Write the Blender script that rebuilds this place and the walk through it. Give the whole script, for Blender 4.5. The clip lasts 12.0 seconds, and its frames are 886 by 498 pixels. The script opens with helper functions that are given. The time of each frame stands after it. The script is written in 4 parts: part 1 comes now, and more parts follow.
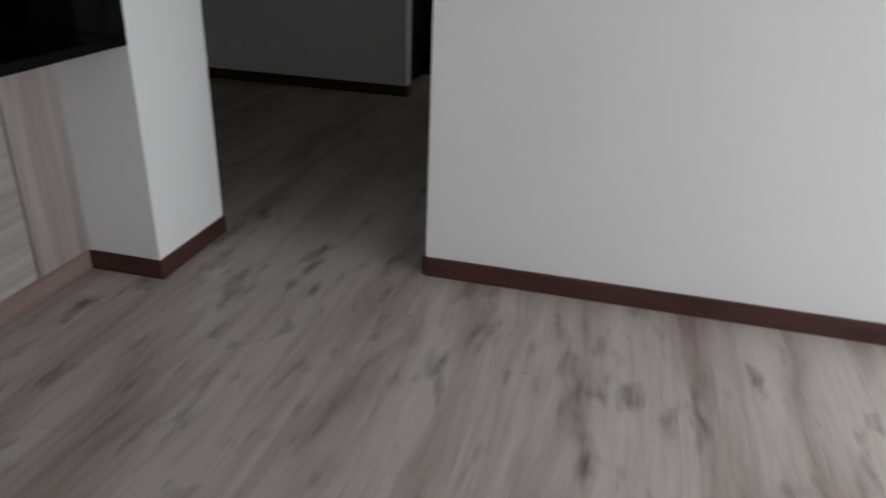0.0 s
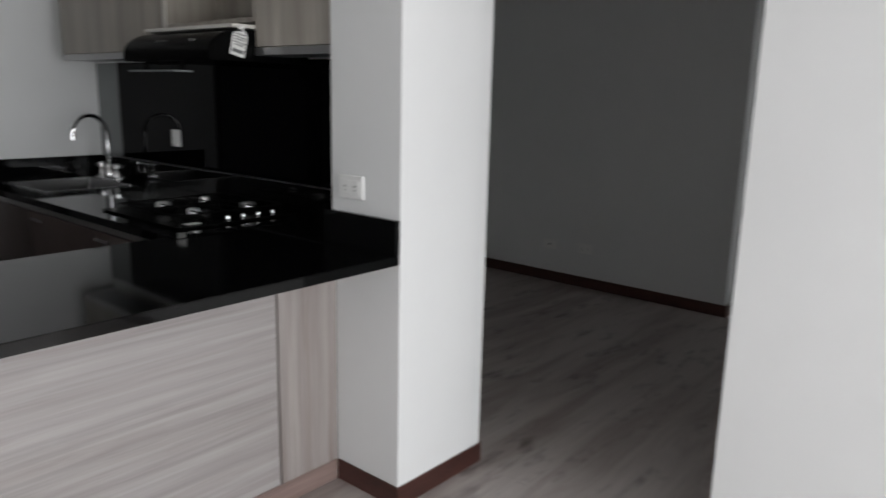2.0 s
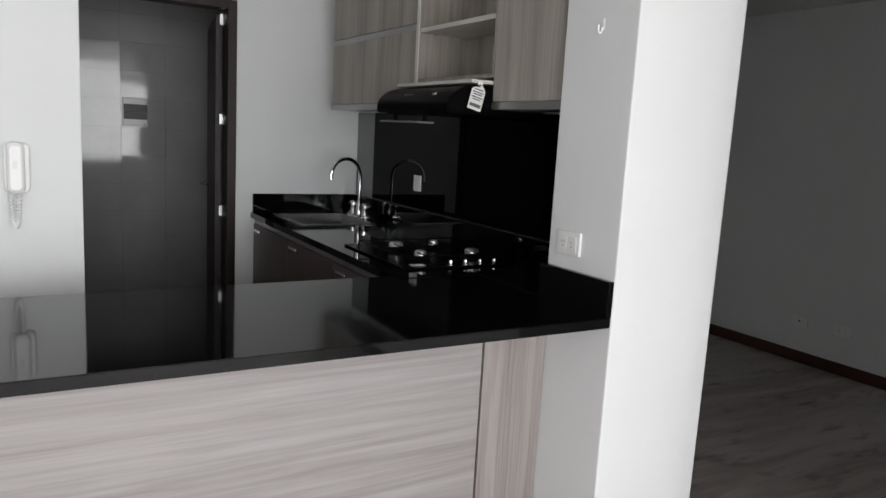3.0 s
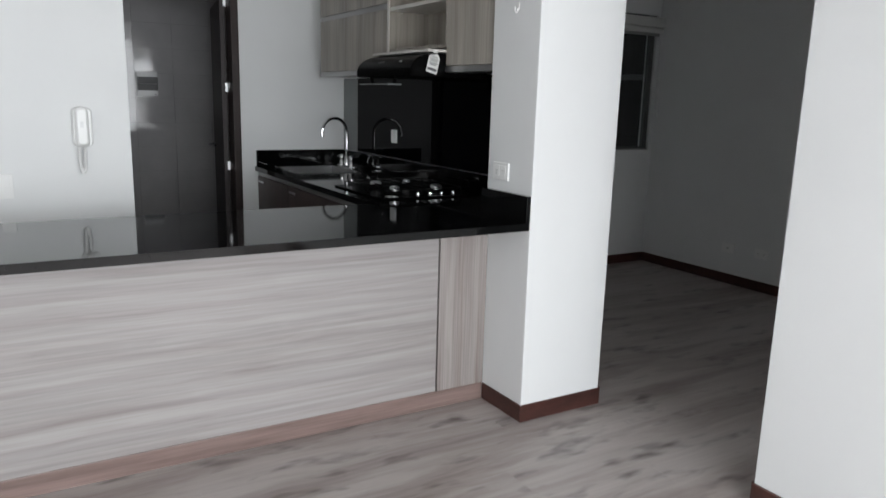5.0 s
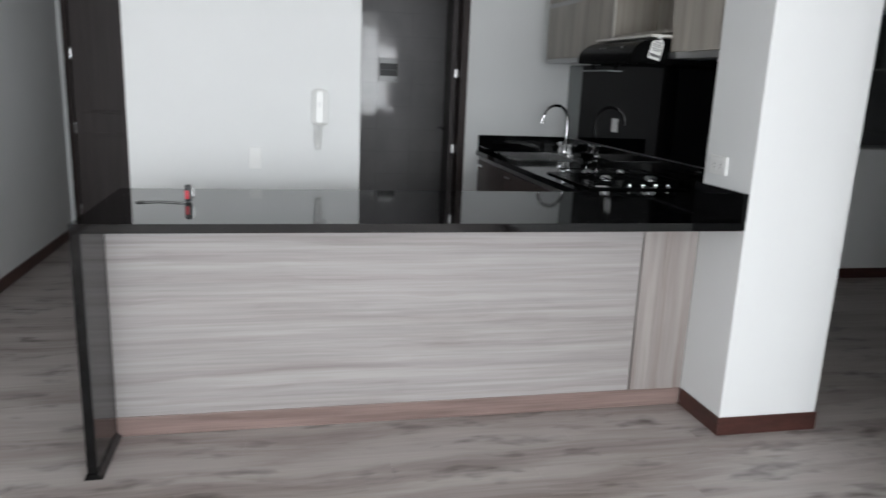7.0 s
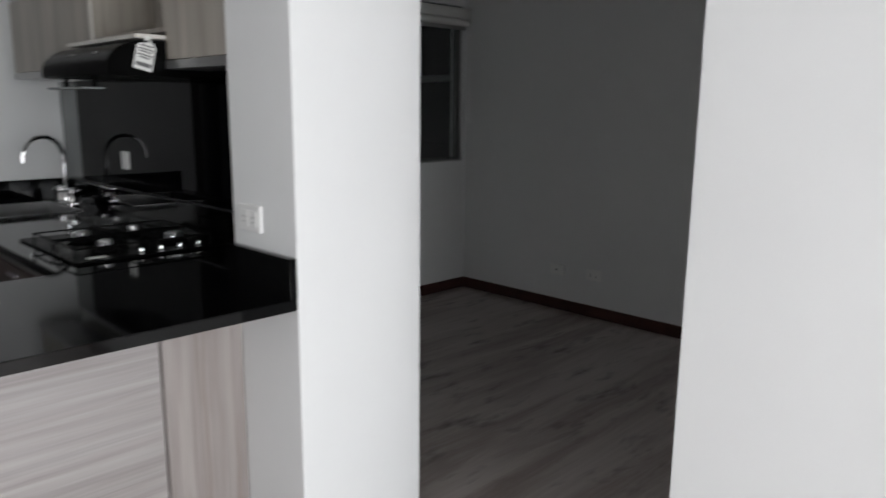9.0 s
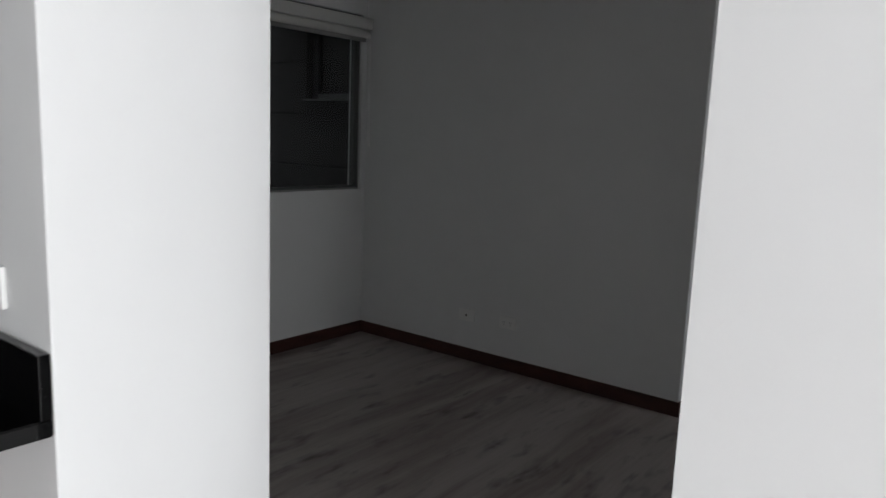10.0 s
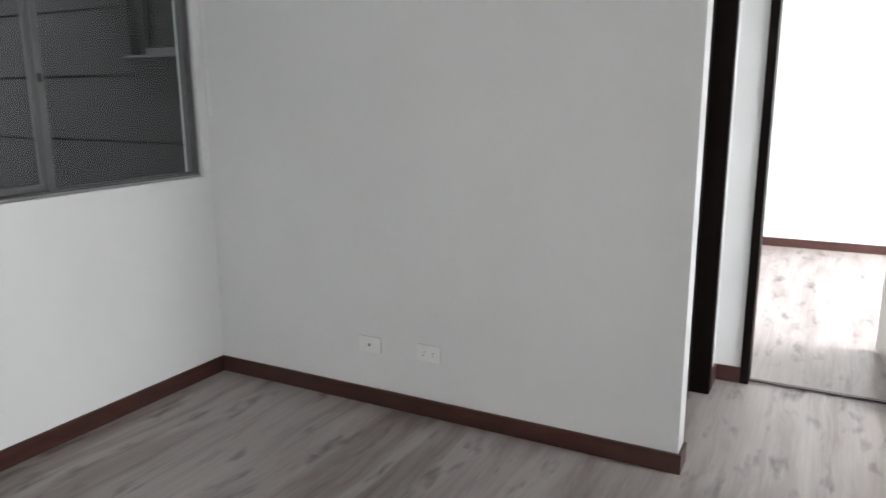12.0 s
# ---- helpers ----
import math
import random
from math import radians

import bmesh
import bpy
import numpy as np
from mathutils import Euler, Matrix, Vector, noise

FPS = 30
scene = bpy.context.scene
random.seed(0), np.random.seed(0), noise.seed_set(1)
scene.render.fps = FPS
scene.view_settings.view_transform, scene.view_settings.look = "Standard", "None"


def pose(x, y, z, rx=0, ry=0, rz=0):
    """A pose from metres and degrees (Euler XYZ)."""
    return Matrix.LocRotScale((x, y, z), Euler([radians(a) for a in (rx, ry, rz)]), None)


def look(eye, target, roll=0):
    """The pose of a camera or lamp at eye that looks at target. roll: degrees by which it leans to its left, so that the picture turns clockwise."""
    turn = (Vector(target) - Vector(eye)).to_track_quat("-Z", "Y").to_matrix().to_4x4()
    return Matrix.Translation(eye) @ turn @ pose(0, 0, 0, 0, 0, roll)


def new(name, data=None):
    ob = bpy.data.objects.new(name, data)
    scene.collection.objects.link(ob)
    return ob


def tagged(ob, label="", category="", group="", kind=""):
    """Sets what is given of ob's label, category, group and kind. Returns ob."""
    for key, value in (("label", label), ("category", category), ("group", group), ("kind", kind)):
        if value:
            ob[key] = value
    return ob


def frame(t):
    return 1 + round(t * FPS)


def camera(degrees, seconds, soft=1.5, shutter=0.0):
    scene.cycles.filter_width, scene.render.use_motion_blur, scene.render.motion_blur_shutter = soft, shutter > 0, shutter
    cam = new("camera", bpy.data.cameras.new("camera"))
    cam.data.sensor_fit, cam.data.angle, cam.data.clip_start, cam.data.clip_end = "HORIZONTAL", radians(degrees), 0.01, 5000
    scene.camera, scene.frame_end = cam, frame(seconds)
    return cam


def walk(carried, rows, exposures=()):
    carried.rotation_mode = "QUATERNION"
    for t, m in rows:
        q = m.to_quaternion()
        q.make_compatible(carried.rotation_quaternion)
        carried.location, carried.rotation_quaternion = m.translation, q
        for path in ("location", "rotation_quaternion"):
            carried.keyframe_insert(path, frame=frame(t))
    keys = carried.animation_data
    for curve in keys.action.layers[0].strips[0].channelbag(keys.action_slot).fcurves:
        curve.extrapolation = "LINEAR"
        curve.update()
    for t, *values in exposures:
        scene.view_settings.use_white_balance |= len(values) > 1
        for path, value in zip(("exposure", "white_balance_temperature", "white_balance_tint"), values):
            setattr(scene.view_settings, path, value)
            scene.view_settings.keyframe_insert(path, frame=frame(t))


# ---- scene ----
cam = camera(63.0, 12.0, shutter=0.35)
PATH = [
    (0, (-2.095, -1.587, 1.325), (-0.341, -1.168, 0.462), 2.3),
    (0.5, (-2.007, -1.68, 1.352), (-0.334, -0.881, 0.602), 4.1),
    (1, (-1.931, -1.711, 1.419), (-0.252, -0.809, 0.812), 2.9),
    (1.5, (-1.78, -1.627, 1.442), (-0.075, -0.667, 1.026), 2.8),
    (2, (-1.634, -1.572, 1.416), (-0.145, -0.304, 0.992), 1.3),
    (2.5, (-1.494, -1.515, 1.416), (-0.349, 0.086, 1.062), 4.1),
    (3, (-1.557, -1.604, 1.433), (-0.557, 0.099, 1.118), 3.2),
    (3.2, (-1.584, -1.669, 1.429), (-0.576, 0.029, 1.112), 3.6),
    (4.8, (-1.8, -2.357, 1.433), (-0.853, -0.632, 1.075), 2.4),
    (5, (-1.86, -2.396, 1.403), (-0.854, -0.716, 0.998), 1.6),
    (5.5, (-1.951, -2.479, 1.39), (-0.961, -0.801, 0.941), 0.7),
    (6, (-1.99, -2.521, 1.378), (-1.302, -0.702, 0.912), 0.3),
    (6.5, (-1.887, -2.514, 1.382), (-1.583, -0.583, 0.959), 2.4),
    (7, (-1.75, -2.446, 1.394), (-1.324, -0.545, 0.939), 2.4),
    (7.2, (-1.729, -2.397, 1.367), (-1.155, -0.532, 0.929), 2.8),
    (8.8, (-1.174, -1.703, 1.394), (0.12, -0.233, 0.987), 0.9),
    (9, (-1.075, -1.625, 1.418), (0.317, -0.24, 1.033), 0.5),
    (9.5, (-0.799, -1.398, 1.399), (0.781, -0.233, 1.02), -0.6),
    (10, (-0.524, -1.225, 1.403), (1.038, -0.016, 1.09), 2.3),
    (10.5, (-0.297, -1.016, 1.293), (1.297, 0.151, 0.982), 2.6),
    (11, (-0.042, -0.743, 1.305), (1.646, 0.245, 0.884), -0.1),
    (11.5, (0.242, -0.581, 1.381), (1.894, 0.481, 1.004), 0.3),
    (12, (0.483, -0.423, 1.404), (2.205, 0.503, 0.982), -0.4),
]
EXPOSURE = [(0, -1.38, 6550, 11.5), (0.5, -0.86, 6500, 11), (1.5, -0.74, 6500, 11.5), (2, -0.54, 6550, 11.5), (3, -0.27, 6600, 12), (5, -0.3, 6400, 10), (6.5, -0.26, 6350, 9.5), (9, -0.35, 6500, 11.5), (9.5, -0.41, 6500, 11), (10, -0.3, 6500, 11.5), (10.5, 0.85, 6600, 13), (11, 1.42, 6550, 12), (12, 2.22, 6550, 11)]
walk(cam, [(t, look(eye, target, roll)) for t, eye, target, roll in PATH], EXPOSURE)

# ---- light ----
world = bpy.data.worlds.new("sky")
scene.world = world
world.use_nodes = True
sky = world.node_tree.nodes.new("ShaderNodeTexSky")
sky.sky_type, sky.sun_disc, sky.sun_elevation, sky.sun_rotation = "NISHITA", False, radians(50), radians(200)
back = world.node_tree.nodes["Background"]
back.inputs["Strength"].default_value = 0.15
overcast = world.node_tree.nodes.new("ShaderNodeHueSaturation")
overcast.inputs["Saturation"].default_value = 0.25
world.node_tree.links.new(sky.outputs["Color"], overcast.inputs["Color"])
world.node_tree.links.new(overcast.outputs["Color"], back.inputs["Color"])
sun = new("sun", bpy.data.lights.new("sun", "SUN"))
sun.data.energy, sun.data.angle, sun.data.color = 1.0, radians(12), (1.0, 0.97, 0.93)
sun.matrix_world = look((0, 0, 10), (-1.6, 4.5, 4.0))


def window_lamp(name, eye, target, wide, high, watts, color=(0.955, 0.982, 1.0)):
    lamp = new(name, bpy.data.lights.new(name, "AREA"))
    lamp.data.shape, lamp.data.size, lamp.data.size_y = "RECTANGLE", wide, high
    lamp.data.energy, lamp.data.color = watts, color
    lamp.matrix_world = look(eye, target)
    return lamp


window_lamp("living_window_light", (-1.58, -5.12, 1.25), (-1.58, 0, 1.15), 3.5, 2.0, 206)
# Fill lamp added in an invented side opening to brighten the left wall.
window_lamp("left_wall_fill_light", (0.30, -4.2, 1.3), (-3.5, -3.2, 1.2), 1.3, 1.7, 75)
window_lamp("bedroom_window_light", (6.0, -3.1, 1.5), (6.0, 0, 1.0), 1.9, 1.2, 57)
window_lamp("study_window_light", (3.0, -3.1, 1.55), (3.0, 0, 1.0), 1.5, 1.1, 24)


# ---- materials ----
def shader(name, rough, metal=0.0):
    m = bpy.data.materials.new(name)
    m.use_nodes = True
    tree = m.node_tree
    b = tree.nodes["Principled BSDF"]
    b.inputs["Roughness"].default_value, b.inputs["Metallic"].default_value = rough, metal
    return m, tree, b


def node(tree, kind, **inputs):
    n = tree.nodes.new(kind)
    for key, value in inputs.items():
        n.inputs[key.replace("_", " ")].default_value = value
    return n


def ramp(tree, source, stops):
    r = tree.nodes.new("ShaderNodeValToRGB")
    while len(r.color_ramp.elements) < len(stops):
        r.color_ramp.elements.new(0.5)
    for e, (at, c) in zip(r.color_ramp.elements, stops):
        e.position, e.color = at, (*c, 1)
    tree.links.new(source, r.inputs["Fac"])
    return r


def bumped(tree, b, source, strength, distance=0.002):
    n = node(tree, "ShaderNodeBump", Strength=strength, Distance=distance)
    tree.links.new(source, n.inputs["Height"])
    tree.links.new(n.outputs["Normal"], b.inputs["Normal"])


def mat(name, color, rough, metal=0.0, vary=0.05, size=3.0, bump=0.1, grain=260.0, sheen=0.5):
    """A plain surface with large faint mottling, fine grain in relief and uneven gloss."""
    m, tree, b = shader(name, rough, metal)
    place = tree.nodes.new("ShaderNodeNewGeometry")
    big = node(tree, "ShaderNodeTexNoise", Scale=size, Detail=5.0, Roughness=0.6)
    fine = node(tree, "ShaderNodeTexNoise", Scale=grain, Detail=2.0)
    for n in (big, fine):
        tree.links.new(place.outputs["Position"], n.inputs["Vector"])
    lo, hi = [tuple(min(1, c * k) for c in color) for k in (1 - vary, 1 + vary)]
    tree.links.new(ramp(tree, big.outputs["Fac"], ((0.3, lo), (0.7, hi))).outputs["Color"], b.inputs["Base Color"])
    gloss = node(tree, "ShaderNodeMapRange", To_Min=rough * 0.85, To_Max=min(1, rough * 1.15))
    tree.links.new(big.outputs["Fac"], gloss.inputs["Value"])
    tree.links.new(gloss.outputs["Result"], b.inputs["Roughness"])
    b.inputs["Specular IOR Level"].default_value = sheen
    if bump:
        bumped(tree, b, fine.outputs["Fac"], bump, 0.0015)
    return m


def wood(name, stops, scale, rough, spots=0.0, pieces=False, fine_scale=None, wave=0.25, fibre_low=0.82, knots=(4.2, 13.0, 13.0), sheen=0.5, relief=0.12):
    """Grain drawn out along one axis; spots: how dark the knots are; pieces: each piece cut from another part of the grain."""
    m, tree, b = shader(name, rough)
    place = tree.nodes.new("ShaderNodeNewGeometry")
    vec = place.outputs["Position"]
    if pieces:
        info = tree.nodes.new("ShaderNodeObjectInfo")
        shift = node(tree, "ShaderNodeVectorMath")
        shift.operation = "MULTIPLY_ADD"
        tree.links.new(info.outputs["Random"], shift.inputs[0])
        shift.inputs[1].default_value = (0.12, 0.0, 0.0)
        tree.links.new(vec, shift.inputs[2])
        vec = shift.outputs["Vector"]
    bend = node(tree, "ShaderNodeTexNoise", Scale=1.7, Detail=2.0)
    tree.links.new(vec, bend.inputs["Vector"])
    warp = node(tree, "ShaderNodeVectorMath")
    warp.operation = "MULTIPLY_ADD"
    tree.links.new(bend.outputs["Color"], warp.inputs[0])
    warp.inputs[1].default_value = tuple(wave * 0.4 if s > 4 else 0 for s in scale)
    tree.links.new(vec, warp.inputs[2])
    stretch = node(tree, "ShaderNodeMapping", Scale=scale)
    tree.links.new(warp.outputs["Vector"], stretch.inputs["Vector"])
    streak = node(tree, "ShaderNodeTexNoise", Scale=1.0, Detail=6.0, Roughness=0.62, Distortion=0.4)
    tree.links.new(stretch.outputs["Vector"], streak.inputs["Vector"])
    tone = ramp(tree, streak.outputs["Fac"], stops)
    color = tone.outputs["Color"]
    thin = node(tree, "ShaderNodeMapping", Scale=fine_scale or tuple(s * (9 if s > 4 else 2.5) for s in scale))
    tree.links.new(vec, thin.inputs["Vector"])
    fibre = node(tree, "ShaderNodeTexNoise", Scale=1.0, Detail=3.0)
    tree.links.new(thin.outputs["Vector"], fibre.inputs["Vector"])
    shade = ramp(tree, fibre.outputs["Fac"], ((0.3, (fibre_low,) * 3), (0.65, (1.05,) * 3)))
    mix = node(tree, "ShaderNodeMix")
    mix.data_type, mix.blend_type = "RGBA", "MULTIPLY"
    mix.inputs["Factor"].default_value = 1.0
    tree.links.new(color, mix.inputs["A"])
    tree.links.new(shade.outputs["Color"], mix.inputs["B"])
    color = mix.outputs["Result"]
    if spots:
        knot_map = node(tree, "ShaderNodeMapping", Scale=knots)
        tree.links.new(warp.outputs["Vector"], knot_map.inputs["Vector"])
        knot = node(tree, "ShaderNodeTexNoise", Scale=1.0, Detail=2.5, Roughness=0.55)
        tree.links.new(knot_map.outputs["Vector"], knot.inputs["Vector"])
        dark = ramp(tree, knot.outputs["Fac"], ((0.56, (1, 1, 1)), (0.67, (1 - spots * 0.45,) * 3), (0.78, (1 - spots, 1 - spots * 1.03, 1 - spots * 1.05))))
        mix2 = node(tree, "ShaderNodeMix")
        mix2.data_type, mix2.blend_type = "RGBA", "MULTIPLY"
        mix2.inputs["Factor"].default_value = 1.0
        tree.links.new(color, mix2.inputs["A"])
        tree.links.new(dark.outputs["Color"], mix2.inputs["B"])
        color = mix2.outputs["Result"]
    tree.links.new(color, b.inputs["Base Color"])
    b.inputs["Specular IOR Level"].default_value = sheen
    gloss = node(tree, "ShaderNodeMapRange", To_Min=rough * 0.85, To_Max=min(1, rough * 1.2))
    tree.links.new(streak.outputs["Fac"], gloss.inputs["Value"])
    tree.links.new(gloss.outputs["Result"], b.inputs["Roughness"])
    bumped(tree, b, fibre.outputs["Fac"], relief, 0.001)
    return m


def granite(name):
    m, tree, b = shader(name, 0.04)
    b.inputs["Specular IOR Level"].default_value = 0.30
    place = tree.nodes.new("ShaderNodeNewGeometry")
    speck = node(tree, "ShaderNodeTexVoronoi", Scale=420.0)
    cloud = node(tree, "ShaderNodeTexNoise", Scale=2.0, Detail=4.0)
    for n in (speck, cloud):
        tree.links.new(place.outputs["Position"], n.inputs["Vector"])
    flakes = ramp(tree, speck.outputs["Color"], ((0.0, (0.0015, 0.0015, 0.0015)), (0.85, (0.003, 0.003, 0.0033)), (1.0, (0.022, 0.022, 0.024))))
    tree.links.new(flakes.outputs["Color"], b.inputs["Base Color"])
    gloss = node(tree, "ShaderNodeMapRange", To_Min=0.03, To_Max=0.07)
    tree.links.new(cloud.outputs["Fac"], gloss.inputs["Value"])
    tree.links.new(gloss.outputs["Result"], b.inputs["Roughness"])
    return m


def glass(name, tint=(0.93, 0.96, 0.96)):
    """A thin clear pane: straight through, with its mirror gloss on top."""
    m, tree, b = shader(name, 0.0)
    clear = node(tree, "ShaderNodeBsdfTransparent", Color=(*tint, 1))
    shine = node(tree, "ShaderNodeBsdfGlossy", Roughness=0.01)
    edge = node(tree, "ShaderNodeLayerWeight", Blend=0.5)
    steep = tree.nodes.new("ShaderNodeMath")
    steep.operation, steep.inputs[1].default_value = "POWER", 5.0
    tree.links.new(edge.outputs["Facing"], steep.inputs[0])
    gain = node(tree, "ShaderNodeMapRange", To_Min=0.04, To_Max=1.0)
    tree.links.new(steep.outputs["Value"], gain.inputs["Value"])
    mix = tree.nodes.new("ShaderNodeMixShader")
    tree.links.new(gain.outputs["Result"], mix.inputs[0])
    tree.links.new(clear.outputs["BSDF"], mix.inputs[1])
    tree.links.new(shine.outputs["BSDF"], mix.inputs[2])
    tree.links.new(mix.outputs["Shader"], tree.nodes["Material Output"].inputs["Surface"])
    tree.nodes.remove(b)
    return m


WALL = mat("white_wall_paint", (0.745, 0.752, 0.752), 0.75, vary=0.025, size=1.3, bump=0.12, grain=140)
CEIL = mat("white_ceiling_paint", (0.76, 0.76, 0.75), 0.85, vary=0.02, bump=0.1, grain=120)
FLOOR = wood("laminate_floor", ((0.30, (0.215, 0.175, 0.162)), (0.43, (0.318, 0.276, 0.260)), (0.55, (0.405, 0.366, 0.349)), (0.67, (0.440, 0.404, 0.387)), (0.8, (0.352, 0.312, 0.296))), (0.62, 6.5, 6.5), 0.32, fibre_low=0.94, spots=0.70, pieces=True, relief=0.04, sheen=0.25)
PANEL_H = wood("bar_laminate_horizontal", ((0.30, (0.264, 0.236, 0.228)), (0.44, (0.318, 0.293, 0.286)), (0.6, (0.360, 0.338, 0.332)), (0.78, (0.326, 0.301, 0.293))), (0.55, 24.0, 24.0), 0.42, wave=0.12, fibre_low=0.84, fine_scale=(1.3, 70.0, 70.0))
PANEL_V = wood("laminate_vertical", ((0.28, (0.20, 0.155, 0.14)), (0.45, (0.285, 0.25, 0.238)), (0.6, (0.36, 0.328, 0.315)), (0.75, (0.31, 0.275, 0.262))), (16.0, 16.0, 0.5), 0.42, wave=0.12)
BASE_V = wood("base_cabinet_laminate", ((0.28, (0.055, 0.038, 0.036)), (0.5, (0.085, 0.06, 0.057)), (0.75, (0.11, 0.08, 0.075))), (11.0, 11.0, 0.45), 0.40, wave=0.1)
CAB_V = wood("cabinet_laminate_vertical", ((0.28, (0.205, 0.178, 0.15)), (0.45, (0.315, 0.287, 0.25)), (0.62, (0.425, 0.395, 0.350)), (0.78, (0.335, 0.305, 0.266))), (10.5, 10.5, 0.4), 0.40, wave=0.16, fibre_low=0.9)
# Lighter wood than the skirting, paled further to carry its glossy reflection.
PLINTH = wood("bar_plinth_wood_lightened", ((0.3, (0.165, 0.112, 0.099)), (0.55, (0.235, 0.166, 0.148)), (0.8, (0.285, 0.208, 0.188))), (1.5, 5.0, 26.0), 0.30, wave=0.02)
SKIRT = wood("brown_skirting", ((0.3, (0.040, 0.0150, 0.0122)), (0.55, (0.069, 0.0262, 0.0208)), (0.8, (0.090, 0.0365, 0.0290))), (5.0, 5.0, 26.0), 0.34, wave=0.02)
DOOR_BROWN = wood("dark_brown_door", ((0.3, (0.018, 0.010, 0.009)), (0.55, (0.029, 0.017, 0.015)), (0.8, (0.040, 0.025, 0.022))), (22.0, 22.0, 0.9), 0.45, wave=0.05, sheen=0.3)
# DOOR_BROWN scaled down: the corridor's shade is put into the colour.
DOOR_SHADED = wood("dark_brown_door_shaded", ((0.3, (0.0042, 0.0022, 0.001925)), (0.55, (0.0072, 0.00385, 0.0033)), (0.8, (0.0102, 0.0055, 0.00495))), (22.0, 22.0, 0.9), 0.55, wave=0.05, sheen=0.1)
DOOR_PALE = mat("pale_grey_door_paint", (0.42, 0.40, 0.39), 0.3, vary=0.05, bump=0.05)
DOOR_ENTRY = wood("entrance_door_veneer", ((0.3, (0.03744, 0.03023, 0.03072)), (0.55, (0.05148, 0.04267, 0.04336)), (0.8, (0.06364, 0.05335, 0.0542))), (22.0, 22.0, 0.9), 0.62, wave=0.05, sheen=0.4)
HALL_DOOR = wood("brown_hall_door", ((0.3, (0.046, 0.034, 0.032)), (0.55, (0.062, 0.048, 0.046)), (0.8, (0.078, 0.061, 0.058))), (22.0, 22.0, 0.9), 0.42, wave=0.05, sheen=0.45)
# Handle metal darkened in its colour to read as a silhouette against the bedroom.
BACKLIT_METAL = mat("backlit_handle_metal", (0.035, 0.026, 0.022), 0.35, 0.7, vary=0.1, bump=0.0)
SMOOTH_GREY = mat("smooth_grey", (0.20, 0.215, 0.215), 0.25, vary=0.05, bump=0.0)
PLAQUE = mat("grey_plaque_metal", (0.34, 0.34, 0.34), 0.35, 0.3, vary=0.05, bump=0.0)
GRANITE = granite("polished_black_granite")
BLACK_GLASS = mat("black_back_painted_glass", (0.002, 0.002, 0.0025), 0.015, vary=0.1, bump=0.0, sheen=0.045)
BLACK = mat("black_enamel", (0.003, 0.003, 0.003), 0.25, vary=0.1, bump=0.0, sheen=0.03)
IRON = mat("cast_iron", (0.003, 0.003, 0.003), 0.6, vary=0.2, bump=0.2, sheen=0.03)
SATIN = mat("satin_nickel", (0.85, 0.85, 0.86), 0.42, 1.0, vary=0.02, bump=0.0)
SINK_STEEL = mat("brushed_sink_steel", (0.30, 0.30, 0.30), 0.30, 1.0, vary=0.08, size=25, bump=0.04, grain=400)
STEEL = mat("brushed_steel", (0.55, 0.55, 0.55), 0.22, 1.0, vary=0.06, size=30, bump=0.03)
CHROME = mat("chrome", (0.82, 0.82, 0.83), 0.06, 1.0, vary=0.02, bump=0.0)
ALU = mat("anodised_aluminium", (0.42, 0.42, 0.42), 0.35, 0.9, vary=0.04, bump=0.03)
ALU_DARK = mat("grey_aluminium_frame", (0.13, 0.132, 0.135), 0.42, 0.3, vary=0.05, bump=0.03)
PLASTIC = mat("white_plastic", (0.80, 0.80, 0.79), 0.32, vary=0.015, bump=0.0)
PLASTIC_DARK = mat("dark_plastic", (0.02, 0.02, 0.022), 0.4, vary=0.1, bump=0.0)
CABLE = mat("grey_cable_sheath", (0.10, 0.10, 0.10), 0.5, vary=0.1, bump=0.0)
RED = mat("red_plastic", (0.52, 0.012, 0.03), 0.3, vary=0.05, bump=0.0)
PAPER = mat("white_paper_tag", (0.75, 0.75, 0.73), 0.6, vary=0.02, bump=0.0)
INK = mat("grey_print", (0.12, 0.12, 0.12), 0.6, vary=0.1, bump=0.0)
EDGE = mat("white_cabinet_edge", (0.62, 0.60, 0.56), 0.4, vary=0.03, bump=0.0)
CAVITY = mat("dark_gap", (0.03, 0.022, 0.02), 0.7, vary=0.1)
BLIND = mat("blind_fabric", (0.62, 0.62, 0.60), 0.8, vary=0.03, bump=0.3, grain=500)
PANE = glass("window_glass")
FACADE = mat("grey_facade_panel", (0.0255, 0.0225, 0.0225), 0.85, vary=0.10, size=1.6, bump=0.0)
FACADE_LIGHT = mat("pale_facade_render", (0.15, 0.152, 0.152), 0.8, vary=0.05, size=1.2, bump=0.4, grain=90)
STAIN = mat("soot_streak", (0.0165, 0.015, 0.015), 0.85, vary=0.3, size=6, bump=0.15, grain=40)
# Dark tile with its base raised to replace the lobby's missing lamplight.
TILE = mat("polished_tile_brightened", (0.44, 0.43, 0.435), 0.07, vary=0.12, size=2.0, bump=0.0)
GROUT = mat("tile_grout", (0.24, 0.24, 0.24), 0.8, vary=0.1)
CONCRETE = mat("light_well_concrete", (0.22, 0.22, 0.21), 0.85, vary=0.15, size=1.0, bump=0.4)


